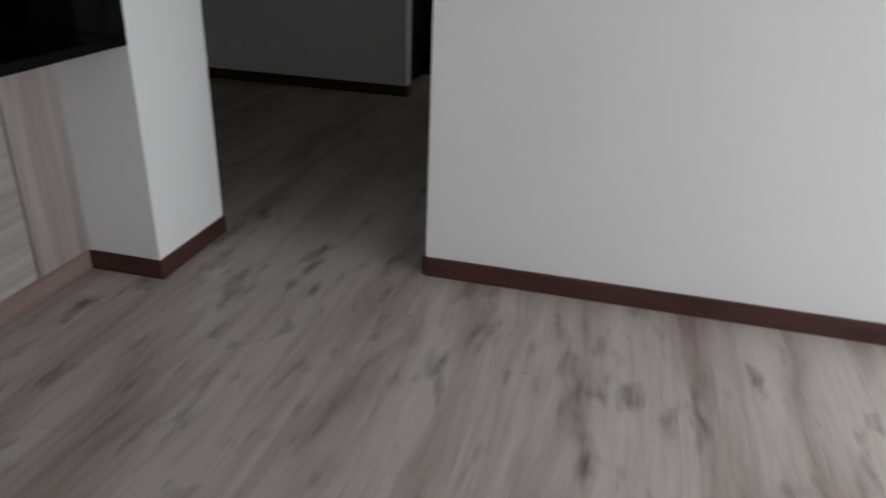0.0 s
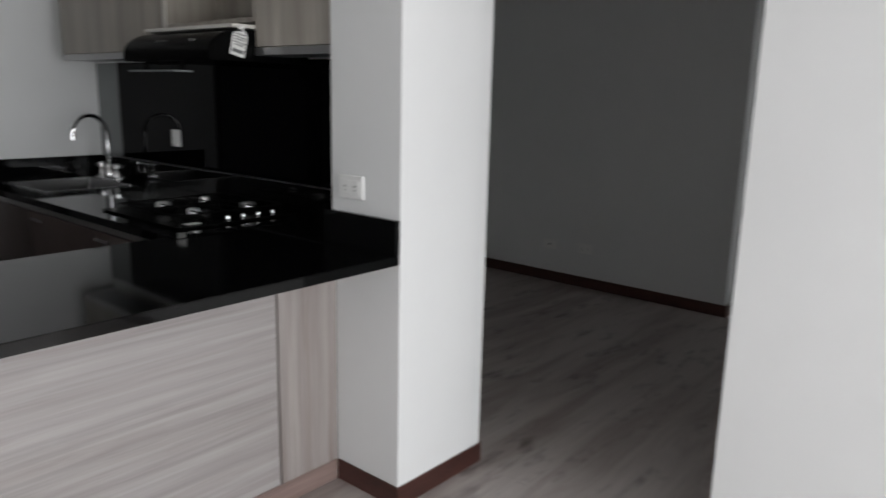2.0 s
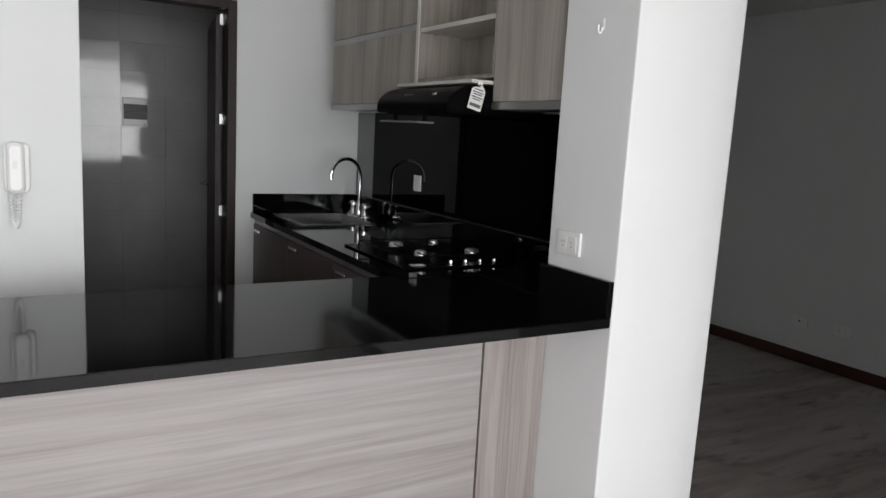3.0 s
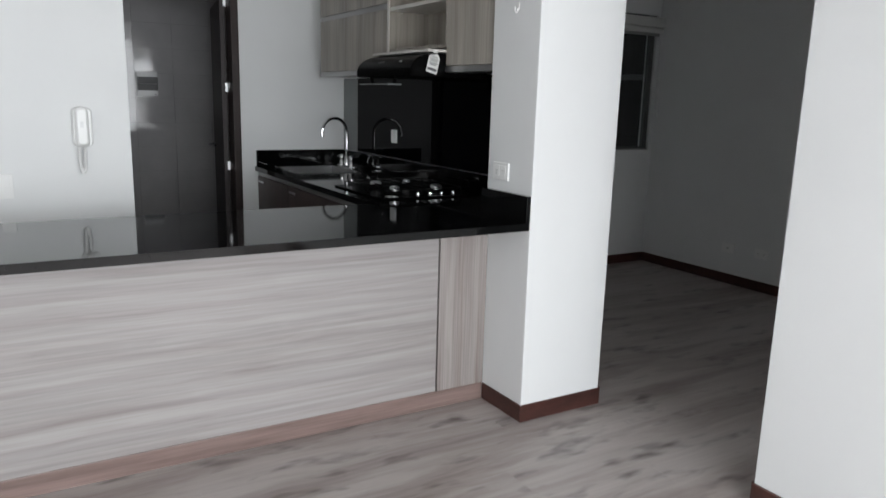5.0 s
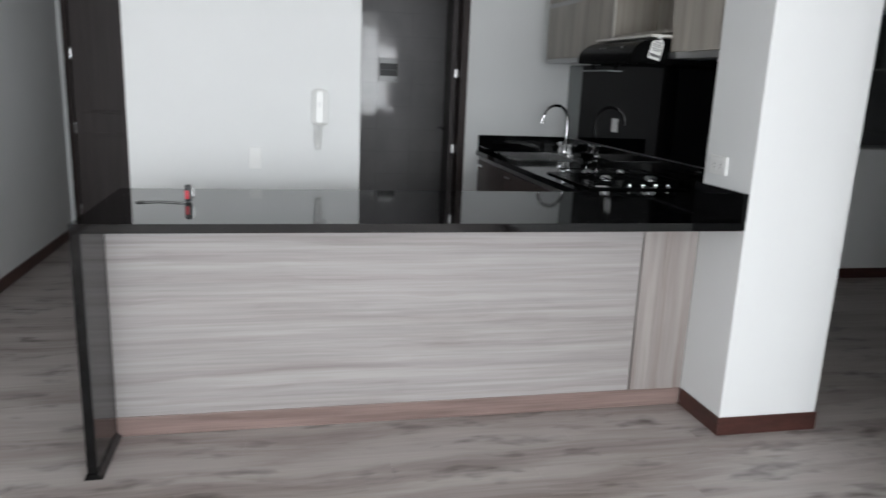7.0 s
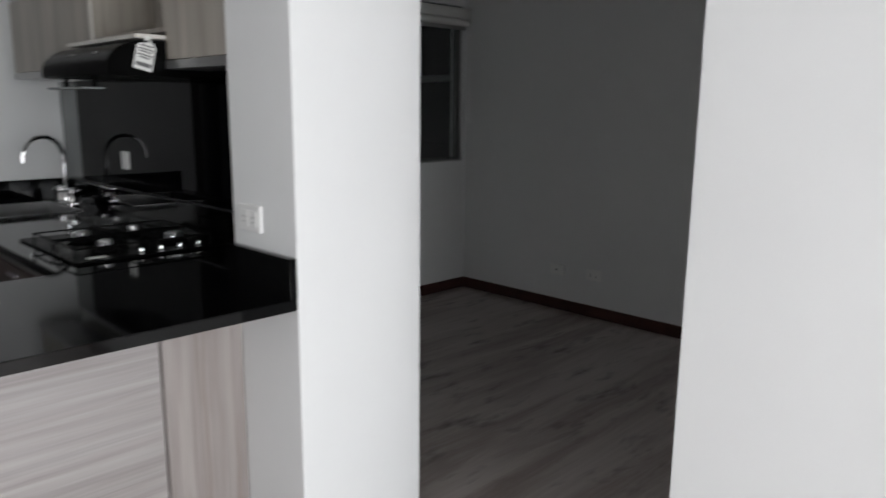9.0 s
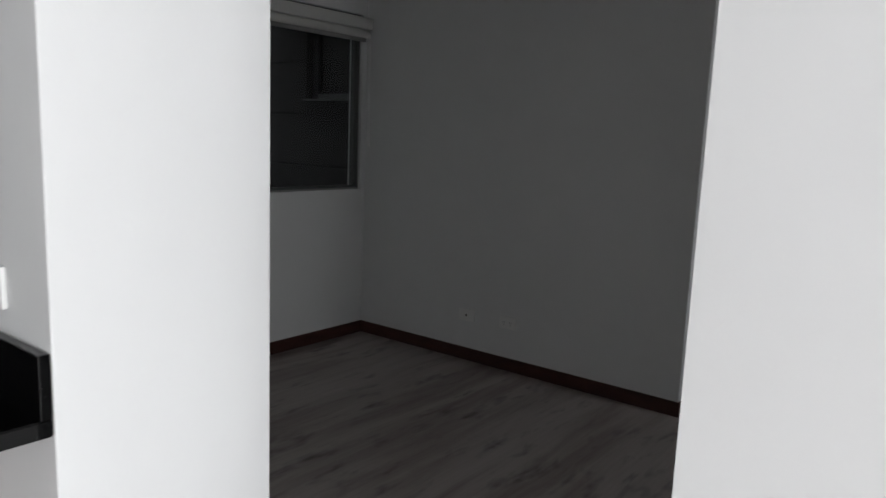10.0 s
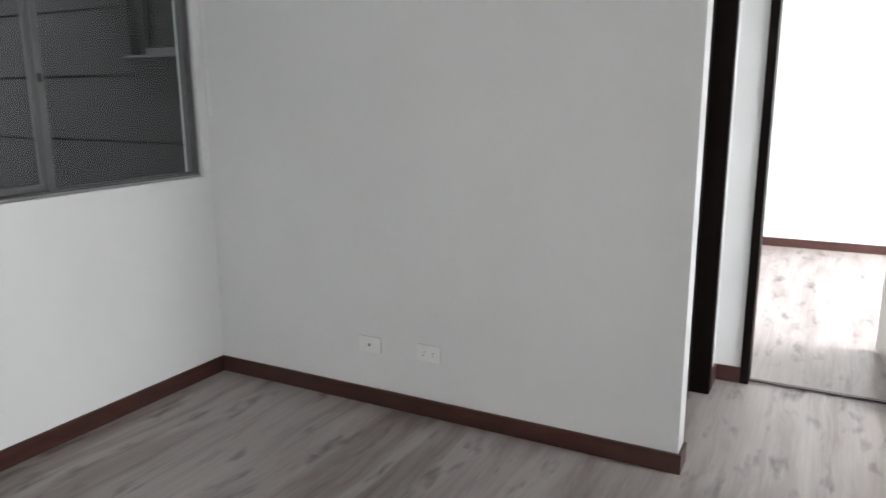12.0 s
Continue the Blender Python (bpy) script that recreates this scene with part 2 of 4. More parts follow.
# ---- building blocks ----
def box(bm, x0, x1, y0, y1, z0, z1, bevel=0.0, segments=2):
    made = bmesh.ops.create_cube(bm, size=1, matrix=Matrix.LocRotScale(((x0 + x1) / 2, (y0 + y1) / 2, (z0 + z1) / 2), None, (abs(x1 - x0), abs(y1 - y0), abs(z1 - z0))))["verts"]
    if bevel:
        bmesh.ops.bevel(bm, geom=list({e for v in made for e in v.link_edges}), offset=bevel, segments=segments, profile=0.6, affect="EDGES", clamp_overlap=True)
    return bm


def rod(bm, a, b, r, r2=None, segments=20):
    a, b = Vector(a), Vector(b)
    turn = (b - a).to_track_quat("Z", "Y").to_matrix().to_4x4()
    bmesh.ops.create_cone(bm, cap_ends=True, segments=segments, radius1=r, radius2=r if r2 is None else r2, depth=(b - a).length, matrix=Matrix.Translation((a + b) / 2) @ turn)
    return bm


def lathe(bm, centre, rings, segments=28):
    """A turned solid about z: rings of (radius, height)."""
    loops = [[bm.verts.new((centre[0] + r * math.cos(2 * math.pi * k / segments), centre[1] + r * math.sin(2 * math.pi * k / segments), centre[2] + h)) for k in range(segments)] for r, h in rings]
    for low, high in zip(loops, loops[1:]):
        for k in range(segments):
            bm.faces.new((low[k], low[(k + 1) % segments], high[(k + 1) % segments], high[k]))
    bm.faces.new(loops[0][::-1])
    bm.faces.new(loops[-1])
    return bm


def tube(bm, points, r, segments=12):
    """A round bar swept along points."""
    points = [Vector(p) for p in points]
    loops, up = [], Vector((0.13, 0.21, 1)).normalized()
    for k, p in enumerate(points):
        way = (points[min(k + 1, len(points) - 1)] - points[max(k - 1, 0)]).normalized()
        side = way.cross(up)
        side = (side if side.length > 0.05 else way.cross(Vector((1, 0, 0)))).normalized()
        top = side.cross(way)
        loops.append([bm.verts.new(p + r * (math.cos(2 * math.pi * j / segments) * side + math.sin(2 * math.pi * j / segments) * top)) for j in range(segments)])
    for low, high in zip(loops, loops[1:]):
        for j in range(segments):
            bm.faces.new((low[j], low[(j + 1) % segments], high[(j + 1) % segments], high[j]))
    bm.faces.new(loops[0][::-1])
    bm.faces.new(loops[-1])
    return bm


def prism(bm, outline, axis, lo, hi):
    """An outline in the two other axes, drawn out along axis."""
    def at(u, v, w):
        return {"x": (w, u, v), "y": (u, w, v), "z": (u, v, w)}[axis]
    a = [bm.verts.new(at(u, v, lo)) for u, v in outline]
    b = [bm.verts.new(at(u, v, hi)) for u, v in outline]
    n = len(outline)
    for k in range(n):
        bm.faces.new((a[k], a[(k + 1) % n], b[(k + 1) % n], b[k]))
    bm.faces.new(a[::-1])
    bm.faces.new(b)
    bmesh.ops.recalc_face_normals(bm, faces=bm.faces)
    return bm


def finish(name, bm, material, origin=(0, 0, 0), smooth=False):
    bmesh.ops.translate(bm, verts=bm.verts, vec=-Vector(origin))
    me = bpy.data.meshes.new(name)
    bm.to_mesh(me)
    bm.free()
    me.materials.append(material)
    if smooth:
        for p in me.polygons:
            p.use_smooth = True
        me.set_sharp_from_angle(angle=radians(35))
    return new(name, me)


def setting(name, bm, material, label, category):
    return tagged(finish(name, bm, material), label, category, kind="structure")


def thing(name, base, label, category, group="", kind=""):
    ob = new(name)
    ob.location = base
    ob.empty_display_size = 0.1
    return tagged(ob, label, category, group, kind)


def origin_of(ob):
    place = Vector(ob.location)
    while ob.parent:
        ob = ob.parent
        place += ob.location
    return place


def part(name, bm, material, parent, label="", smooth=False):
    ob = finish(name, bm, material, origin_of(parent), smooth)
    ob.parent = parent
    if label:
        tagged(ob, label)
    return ob


def B():
    return bmesh.new()


def slab(x0, x1, y0, y1, z0, z1, bevel=0.0):
    return box(B(), x0, x1, y0, y1, z0, z1, bevel)


# ---- plan ----
H = 2.40
XL, XR = -3.485, 0.352
YS = -5.2
COLW = 0.456
KX, KY = 0.32, 2.74
ICX0, ICX1, ICY = -2.49, -1.37, 1.31
HALLY = 3.98
RX, RY = 3.08, 2.277
CX = 4.115
SY = -0.935


def wall(name, boxes, label="smooth white painted wall"):
    bm = B()
    for b in boxes:
        box(bm, *b, 0.004 if len(boxes) == 1 else 0.0)
    return setting(name, bm, WALL, label, "wall")


wall("wall_left", [(XL - 0.12, XL, YS, HALLY + 0.12, 0, H)])
wall("wall_living_window", [(XL, -3.4, YS - 0.15, YS, 0, H), (0.25, XR + 0.12, YS - 0.15, YS, 0, H), (-3.4, 0.25, YS - 0.15, YS, 2.28, H), (-3.4, 0.25, YS - 0.15, YS, 0, 0.22)])
# The opening from y -4.9 to -3.5 is invented, for the fill lamp.
wall("wall_living_side", [(XR, XR + 0.11, -3.5, SY, 0, H), (XR, XR + 0.11, YS, -4.9, 0, H), (XR, XR + 0.11, -4.9, -3.5, 0, 0.4), (XR, XR + 0.11, -4.9, -3.5, 2.28, H)])
wall("column", [(0, COLW, 0, 0.33, 0, H)], "white painted column beside the breakfast bar")
wall("wall_kitchen", [(KX, COLW, 0.33, KY + 0.12, 0, H)])
wall("wall_kitchen_back", [(-0.46, KX, KY, KY + 0.12, 0, H), (ICX1, -0.46, KY, KY + 0.12, 2.12, H)])
wall("wall_core", [(ICX0, ICX1, ICY, HALLY + 0.12, 0, H)], "white painted wall block with intercom and switch")
wall("wall_hall_end", [(XL, XL + 0.03, HALLY, HALLY + 0.12, 0, H), (ICX0 - 0.05, ICX0, HALLY, HALLY + 0.12, 0, H), (XL + 0.03, ICX0 - 0.05, HALLY, HALLY + 0.12, 2.1, H)])
wall("wall_room_window", [(COLW, RX + 0.12, RY, RY + 0.12, 0, 1.012), (3.04, RX + 0.12, RY, RY + 0.12, 1.012, H), (COLW, 1.05, RY, RY + 0.12, 1.012, H), (1.05, 3.04, RY, RY + 0.12, 2.16, H)])
wall("wall_room_side", [(RX, RX + 0.11, -0.018, RY, 0, H)])
wall("wall_bathroom", [(RX + 0.11, 3.22, 0, 0.11, 0, H), (3.9, CX, 0, 0.11, 0, H), (3.22, 3.9, 0, 0.11, 2.1, H), (RX + 0.11, CX + 0.11, 1.6, 1.71, 0, H)])
wall("wall_corridor_end", [(CX, CX + 0.11, -0.14, 1.6, 0, H), (CX, CX + 0.11, -3.2, -0.86, 0, H), (CX, CX + 0.11, -0.86, -0.14, 2.1, H)])
wall("wall_corridor_south", [(XR + 0.11, 3.085, SY - 0.11, SY, 0, H), (3.94, CX, SY - 0.11, SY, 0, H), (3.085, 3.94, SY - 0.11, SY, 2.1, H)])
wall("wall_bedroom_far", [(7.7, 7.82, -3.32, 1.71, 0, H)])
wall("wall_bedroom_north", [(CX + 0.11, 7.7, 1.6, 1.71, 0, H)])
wall("wall_bedroom_window", [(XR + 0.11, 2.2, -3.32, -3.2, 0, H), (3.8, 5.0, -3.32, -3.2, 0, H), (7.0, 7.7, -3.32, -3.2, 0, H), (2.2, 3.8, -3.32, -3.2, 2.15, H), (2.2, 3.8, -3.32, -3.2, 0, 0.95), (5.0, 7.0, -3.32, -3.2, 2.15, H), (5.0, 7.0, -3.32, -3.2, 0, 0.85)])
wall("wall_lobby", [(ICX1 - 0.6, ICX1 - 0.5, HALLY + 0.12, 4.46, 0, H), (0.2, 0.3, KY + 0.12, 4.46, 0, H)])
setting("ceiling", box(box(B(), XL - 0.12, 7.82, -3.32, 4.6, H, H + 0.15), XL - 0.12, XR + 0.11, YS - 0.15, -3.32, H, H + 0.15), CEIL, "flat white painted ceiling", "ceiling")


# ---- skirting ----
def skirt(runs):
    """Runs of (x0, x1, y0, y1): bevelled boards 80 mm high."""
    for x0, x1, y0, y1 in runs:
        bm = box(B(), x0, x1, y0, y1, 0, 0.08, 0.003)
        setting("baseboard", bm, SKIRT, "reddish-brown wooden baseboard along the wall", "baseboard")


T = 0.013
skirt([
    (XL, XL + T, YS, HALLY - 0.02), (XR - T, XR, YS, SY), (XR, 3.035, SY, SY + T),
    (-0.006, COLW + 0.006, -0.006, 0), (-0.006, 0, 0, 0.304), (COLW, COLW + T, 0, RY - T), (XL + T, -3.4, YS, YS + T),
    (COLW, RX, RY - T, RY), (RX - T, RX, -0.018 - T, RY - T), (RX, RX + 0.11, -0.018 - T, -0.018), (3.95, CX - T, -T, 0), (CX - T, CX, -0.122, 0),
    (ICX0, ICX1, ICY - T, ICY), (ICX0 - T, ICX0, ICY - T, HALLY), (7.7 - T, 7.7, -3.2, 1.6), (CX + 0.11, 7.7 - T, 1.6 - T, 1.6),
])


# ---- doors ----
def frame_of(door, x0, x1, y0, y1, top, wide, axis, material=None):
    """Two jambs and a head round an opening."""
    material = material or DOOR_BROWN
    if axis == "x":
        part("jamb", slab(x0, x0 + wide, y0, y1, 0, top, 0.003), material, door)
        part("jamb", slab(x1 - wide, x1, y0, y1, 0, top, 0.003), material, door)
        part("door_head", slab(x0 + wide, x1 - wide, y0, y1, top - wide, top, 0.003), material, door)
    else:
        part("jamb", slab(x0, x1, y0, y0 + wide, 0, top, 0.003), material, door)
        part("jamb", slab(x0, x1, y1 - wide, y1, 0, top, 0.003), material, door)
        part("door_head", slab(x0, x1, y0 + wide, y1 - wide, top - wide, top, 0.003), material, door)


def lever(door, rose, out, along, metal=None, label="dull steel lever handle"):
    """A lever handle: rose at a place on the leaf, standing out, pointing along."""
    rose, out, along = Vector(rose), Vector(out), Vector(along)
    bm = rod(B(), rose, rose + 0.008 * out, 0.026)
    rod(bm, rose, rose + 0.05 * out, 0.009)
    tube(bm, [rose + 0.048 * out, rose + 0.052 * out + 0.03 * along, rose + 0.05 * out + 0.12 * along], 0.009)
    part("door_handle", bm, metal or STEEL, door, label, True)


def hinge(door, x, y, z, r=0.009, tall=0.09):
    part("hinge", rod(B(), (x, y, z - tall / 2), (x, y, z + tall / 2), r, segments=12), CHROME, door, "bright chrome hinge", True)


def swung(bm, pivot, degrees):
    """Turns what is modelled at right angles to the wall about an upright hinge."""
    return bmesh.ops.rotate(bm, cent=pivot, matrix=Matrix.Rotation(radians(degrees), 3, "Z"), verts=bm.verts) or bm


hall_door = thing("door_1", (-3.0, HALLY, 0), "closed dark brown wooden door with a mid rail", "door", kind="structure")
frame_of(hall_door, XL + 0.03, ICX0 - 0.05, HALLY - 0.01, HALLY + 0.12, 2.1, 0.045, "x")
part("door_leaf", slab(XL + 0.08, ICX0 - 0.1, HALLY + 0.02, HALLY + 0.06, 0.008, 2.05, 0.002), HALL_DOOR, hall_door)
for z0, z1 in ((0.15, 0.84), (1.035, 1.95)):
    part("door_panel", slab(XL + 0.2, ICX0 - 0.2, HALLY + 0.008, HALLY + 0.02, z0, z1, 0.008), HALL_DOOR, hall_door)
part("door_rail", slab(XL + 0.08, ICX0 - 0.1, HALLY + 0.012, HALLY + 0.02, 0.86, 1.015, 0.004), HALL_DOOR, hall_door)
for z in (1.48, 0.895, 0.223):
    hinge(hall_door, XL + 0.078, HALLY + 0.008, z)
lever(hall_door, (ICX0 - 0.16, HALLY + 0.012, 1.0), (0, -1, 0), (-1, 0, 0))

entrance = thing("door_2", (-0.9, KY, 0), "open dark brown entrance door with chrome hinges", "door", kind="structure")
frame_of(entrance, ICX1 + 0.002, -0.462, KY - 0.006, KY + 0.126, 2.118, 0.05, "x")
HINGE = (-0.515, KY + 0.14, 0)
part("door_leaf", swung(slab(-0.55, -0.512, KY + 0.142, KY + 0.96, 0.01, 2.05, 0.003), HINGE, -9), DOOR_ENTRY, entrance)
for z in (2.02, 1.445, 0.895, 0.25):
    part("hinge", slab(-0.530, -0.498, KY + 0.118, KY + 0.142, z - 0.032, z + 0.032, 0.004), SATIN, entrance, "bright nickel hinge")
lever(entrance, (-0.432, KY + 0.88, 1.0), (-0.988, -0.156, 0), (0.156, -0.988, 0))
part("peephole", swung(rod(B(), (-0.556, KY + 0.55, 1.6), (-0.55, KY + 0.55, 1.6), 0.012), HINGE, -9), STEEL, entrance)

bath_door = thing("door_3", (3.56, 0, 0), "closed dark brown bathroom door in a brown frame", "door", kind="structure")
frame_of(bath_door, 3.17, 3.95, -0.012, 0.118, 2.12, 0.06, "x", DOOR_SHADED)
part("door_leaf", slab(3.232, 3.888, 0.075, 0.112, 0.008, 2.055, 0.002), DOOR_SHADED, bath_door)

bed_door = thing("door_4", (CX, -0.49, 0), "open pale grey bedroom door in a dark brown frame", "door", kind="structure")
frame_of(bed_door, CX - 0.012, CX + 0.122, -0.875, -0.122, 2.12, 0.04, "y", DOOR_SHADED)
part("door_leaf", swung(slab(CX + 0.13, CX + 0.84, -0.868, -0.83, 0.01, 2.06, 0.002), (CX + 0.13, -0.84, 0), 8), DOOR_PALE, bed_door, "pale grey glossy door leaf")
lever(bed_door, (CX + 0.762, -0.741, 1.0), (-0.139, 0.990, 0), (-0.990, -0.139, 0), BACKLIT_METAL, "lever handle coloured dark as a backlit silhouette")
for z in (0.25, 1.05, 1.8):
    hinge(bed_door, CX + 0.128, -0.826, z)
part("threshold", slab(CX + 0.03, CX + 0.06, -0.835, -0.162, 0.0045, 0.010, 0.002), SKIRT, bed_door)

study_door = thing("door_5", (3.54, SY, 0), "dark brown door frame with the door open", "door", kind="structure")
frame_of(study_door, 3.035, 3.99, SY - 0.122, SY + 0.012, 2.12, 0.06, "x", DOOR_SHADED)
part("door_leaf", slab(3.06, 3.095, SY - 0.92, SY - 0.13, 0.01, 2.055, 0.002), DOOR_BROWN, study_door)


# ---- windows ----
def sliding_window(name, x0, x1, y, z0, z1, posts, label, material=ALU_DARK, depth=0.07):
    w = thing(name, ((x0 + x1) / 2, y, z0), label, "window", kind="structure")
    f = 0.018
    part("window_sill", slab(x0, x1, y, y + depth, z0, z0 + f, 0.003), material, w)
    part("window_head", slab(x0, x1, y, y + depth, z1 - f, z1, 0.003), material, w)
    for x in (x0, x1 - f):
        part("window_jamb", slab(x, x + f, y, y + depth, z0 + f, z1 - f, 0.003), material, w)
    edges = [x0 + f, *posts, x1 - f]
    for k, (a, b) in enumerate(zip(edges, edges[1:])):
        yy = y + (0.012 if k % 2 == 0 else 0.036)
        sash = part("sash", slab(a - 0.012, a + 0.022, yy, yy + 0.022, z0 + f, z1 - f, 0.003), material, w)
        part("sash", slab(b - 0.022, b + 0.012, yy, yy + 0.022, z0 + f, z1 - f, 0.003), material, w)
        part("sash_rail", slab(a + 0.022, b - 0.022, yy, yy + 0.022, z0 + f, z0 + f + 0.010, 0.003), material, w)
        part("sash_rail", slab(a + 0.022, b - 0.022, yy, yy + 0.022, z1 - f - 0.016, z1 - f, 0.003), material, w)
        pane = part("pane", slab(a + 0.021, b - 0.021, yy + 0.009, yy + 0.014, z0 + f + 0.009, z1 - f - 0.015), PANE, w)
        pane.visible_shadow = False
    return w


room_window = sliding_window("window_1", 1.05, 3.04, RY + 0.02, 1.012, 2.16, (1.66, 2.275), "grey aluminium sliding window onto a light well")
# Two pale strips model the highlights along the sill and right jamb edges.
part("edge_highlight", slab(1.06, 3.03, RY + 0.012, RY + 0.0195, 1.014, 1.024, 0.001), ALU, room_window, "thin bright strip drawn for the highlight along the frame edge")
part("edge_highlight", slab(3.0285, 3.032, RY + 0.012, RY + 0.0195, 1.026, 2.15, 0.001), ALU, room_window, "thin bright strip drawn for the highlight along the frame edge")
part("sash_rail", slab(1.09, 2.25, RY + 0.030, RY + 0.056, 1.042, 1.062, 0.003), ALU_DARK, room_window, "wide aluminium bottom rail")
part("latch", slab(2.268, 2.284, RY + 0.024, RY + 0.034, 1.455, 1.49, 0.003), PLASTIC_DARK, room_window)
sliding_window("window_2", -3.4, 0.25, YS - 0.11, 0.22, 2.28, (-2.18, -0.97), "wide living room window letting in daylight", ALU)
sliding_window("window_3", 5.0, 7.0, -3.29, 0.85, 2.15, (6.0,), "bright bedroom window with aluminium frame", ALU)
# Invented window out of view; it only houses the left wall's fill lamp.
corner = thing("added_side_window", (XR, -4.2, 0.4), "unseen side window added to brighten the left wall", "window", kind="structure")
for b in ((-4.9, -4.86, 0.4, 2.28), (-3.54, -3.5, 0.4, 2.28), (-4.86, -3.54, 0.4, 0.44), (-4.86, -3.54, 2.24, 2.28)):
    part("window_frame", slab(XR + 0.03, XR + 0.08, *b, 0.003), ALU, corner)
pane = part("pane", slab(XR + 0.05, XR + 0.055, -4.86, -3.54, 0.44, 2.24), PANE, corner)
pane.visible_shadow = False
sliding_window("window_4", 2.2, 3.8, -3.29, 0.95, 2.15, (3.0,), "bedroom window with aluminium frame", ALU)


# ---- lobby behind the entrance ----
lobby = wall("wall_lobby_back", [(-2.0, 0.3, 4.46, 4.56, 0, H)], "lobby wall faced with dark polished tiles")
lobby.data.materials.clear()
lobby.data.materials.append(GROUT)
setting("floor_lobby", box(B(), -2.0, 0.3, KY + 0.13, 4.46, -0.05, 0.004), TILE, "dark polished tile floor", "floor")


# ---- worktop and breakfast bar ----
worktop = thing("worktop", (-1.2, 0.4, 0), "polished black granite worktop with waterfall leg", "worktop")
top = B()
prism(top, [(-2.425, 0.0), (-0.002, 0.0), (-0.002, 0.345), (0.318, 0.345), (0.318, 2.12), (-0.37, 2.12), (-0.37, 0.766), (-2.425, 0.766)], "z", 0.868, 0.90)
bmesh.ops.bevel(top, geom=[e for e in top.edges if min(v.co.y for v in e.verts) < 1 or abs(e.verts[0].co.x - e.verts[1].co.x) < 0.01], offset=0.0025, segments=2, affect="EDGES")
part("slab", top, GRANITE, worktop)
for b in ((-0.37, -0.25, 2.1205, KY - 0.002), (0.17, 0.318, 2.1205, KY - 0.002), (-0.2495, 0.1695, 2.62, KY - 0.002)):
    part("sink_surround", slab(*b, 0.868, 0.90), GRANITE, worktop)
part("leg_panel", slab(-2.425, -2.391, 0.0, 0.36, 0.0205, 0.867, 0.002), GRANITE, worktop)
part("base_shoe", prism(B(), [(-2.434, 0.0), (-2.374, 0.0), (-2.374, 0.004), (-2.389, 0.020), (-2.427, 0.020), (-2.434, 0.004)], "y", -0.006, 0.374), GRANITE, worktop, "dark sealed foot of the leg")
part("upstand", slab(-0.022, -0.002, 0.0, 0.345, 0.9005, 1.014, 0.002), GRANITE, worktop)
part("upstand", slab(-0.36, 0.296, KY - 0.022, KY - 0.002, 0.9005, 1.014, 0.002), GRANITE, worktop)
part("upstand", slab(0.298, 0.318, 0.36, KY - 0.002, 0.9005, 1.014, 0.002), GRANITE, worktop)

bar = thing("bar_cabinet", (-1.2, 0.33, 0), "breakfast bar front in pale grey-brown wood laminate", "cabinet")
part("front_panel", slab(-2.39, -0.262, 0.308, 0.328, 0.08, 0.867, 0.001), PANEL_H, bar, "panel with horizontal wood grain")
part("end_strip", slab(-0.254, -0.002, 0.306, 0.328, 0.08, 0.867, 0.001), PANEL_V, bar, "strip with vertical wood grain")
for x in (-1.963, -1.135, -0.291):
    part("screw_cap", lathe(B(), (0, 0, 0), ((0.0055, 0), (0.0055, 0.0012), (0.003, 0.002)), 12), INK, bar).matrix_local = Matrix.Translation(Vector((x, 0.308, 0.096)) - Vector(bar.location)) @ pose(0, 0, 0, 90, 0, 0)
part("gap", slab(-0.262, -0.254, 0.318, 0.33, 0.08, 0.867), CAVITY, bar)
part("body", slab(-2.38, -0.4, 0.33, 0.74, 0.10, 0.866), CAB_V, bar)
part("plinth", slab(-2.39, -0.0065, 0.303, 0.328, 0, 0.08, 0.003), PLINTH, bar, "reddish-brown wooden plinth")


# ---- kitchen ----
def base_unit(y0, y1):
    unit = thing("base_cabinet", (-0.02, (y0 + y1) / 2, 0), "wood laminate base cabinet under the black worktop", "cabinet", "kitchen base cabinets")
    part("body", slab(-0.33, 0.30, y0 + 0.002, y1 - 0.002, 0.10, 0.62), CAB_V, unit)
    part("plinth", slab(-0.30, -0.28, y0 + 0.001, y1 - 0.001, 0, 0.10), SKIRT, unit)
    part("rail", slab(-0.345, -0.331, y0 + 0.002, y1 - 0.002, 0.835, 0.866), ALU, unit, "aluminium grip rail")
    part("side_panel", slab(-0.33, 0.29, y0 + 0.002, y0 + 0.018, 0.621, 0.866), CAB_V, unit)
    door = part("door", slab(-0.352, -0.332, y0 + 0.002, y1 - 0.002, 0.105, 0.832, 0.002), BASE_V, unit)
    part("handle", slab(-0.362, -0.352, y1 - 0.16, y1 - 0.04, 0.79, 0.806, 0.004), CHROME, door, "small chrome handle")


for k in range(3):
    base_unit(0.77 + k * 0.655, 0.77 + (k + 1) * 0.655)


def upper_unit(y0, y1, label, split=None, top=2.34, low=1.565):
    unit = thing("wall_cabinet", (0.17, (y0 + y1) / 2, low), label, "cabinet", "kitchen wall cabinets")
    body = B()
    box(body, 0.062, KX - 0.012, y0, y1, low, top)
    part("body", body, EDGE, unit)
    spans = [(low + 0.002, split - 0.016), (split + 0.016, top)] if split else [(low + 0.002, top)]
    for z0, z1 in spans:
        part("door", slab(0.04, 0.060, y0 + 0.002, y1 - 0.002, z0, z1, 0.0015), CAB_V, unit)
    if split:
        part("grip_rail", slab(0.046, 0.0615, y0 + 0.001, y1 - 0.001, split - 0.014, split + 0.014), ALU, unit, "grey aluminium grip rail")
    part("light_rail", slab(0.036, 0.20, y0, y1, low - 0.030, low - 0.001, 0.002), ALU, unit, "grey aluminium under-cabinet rail")
    return unit


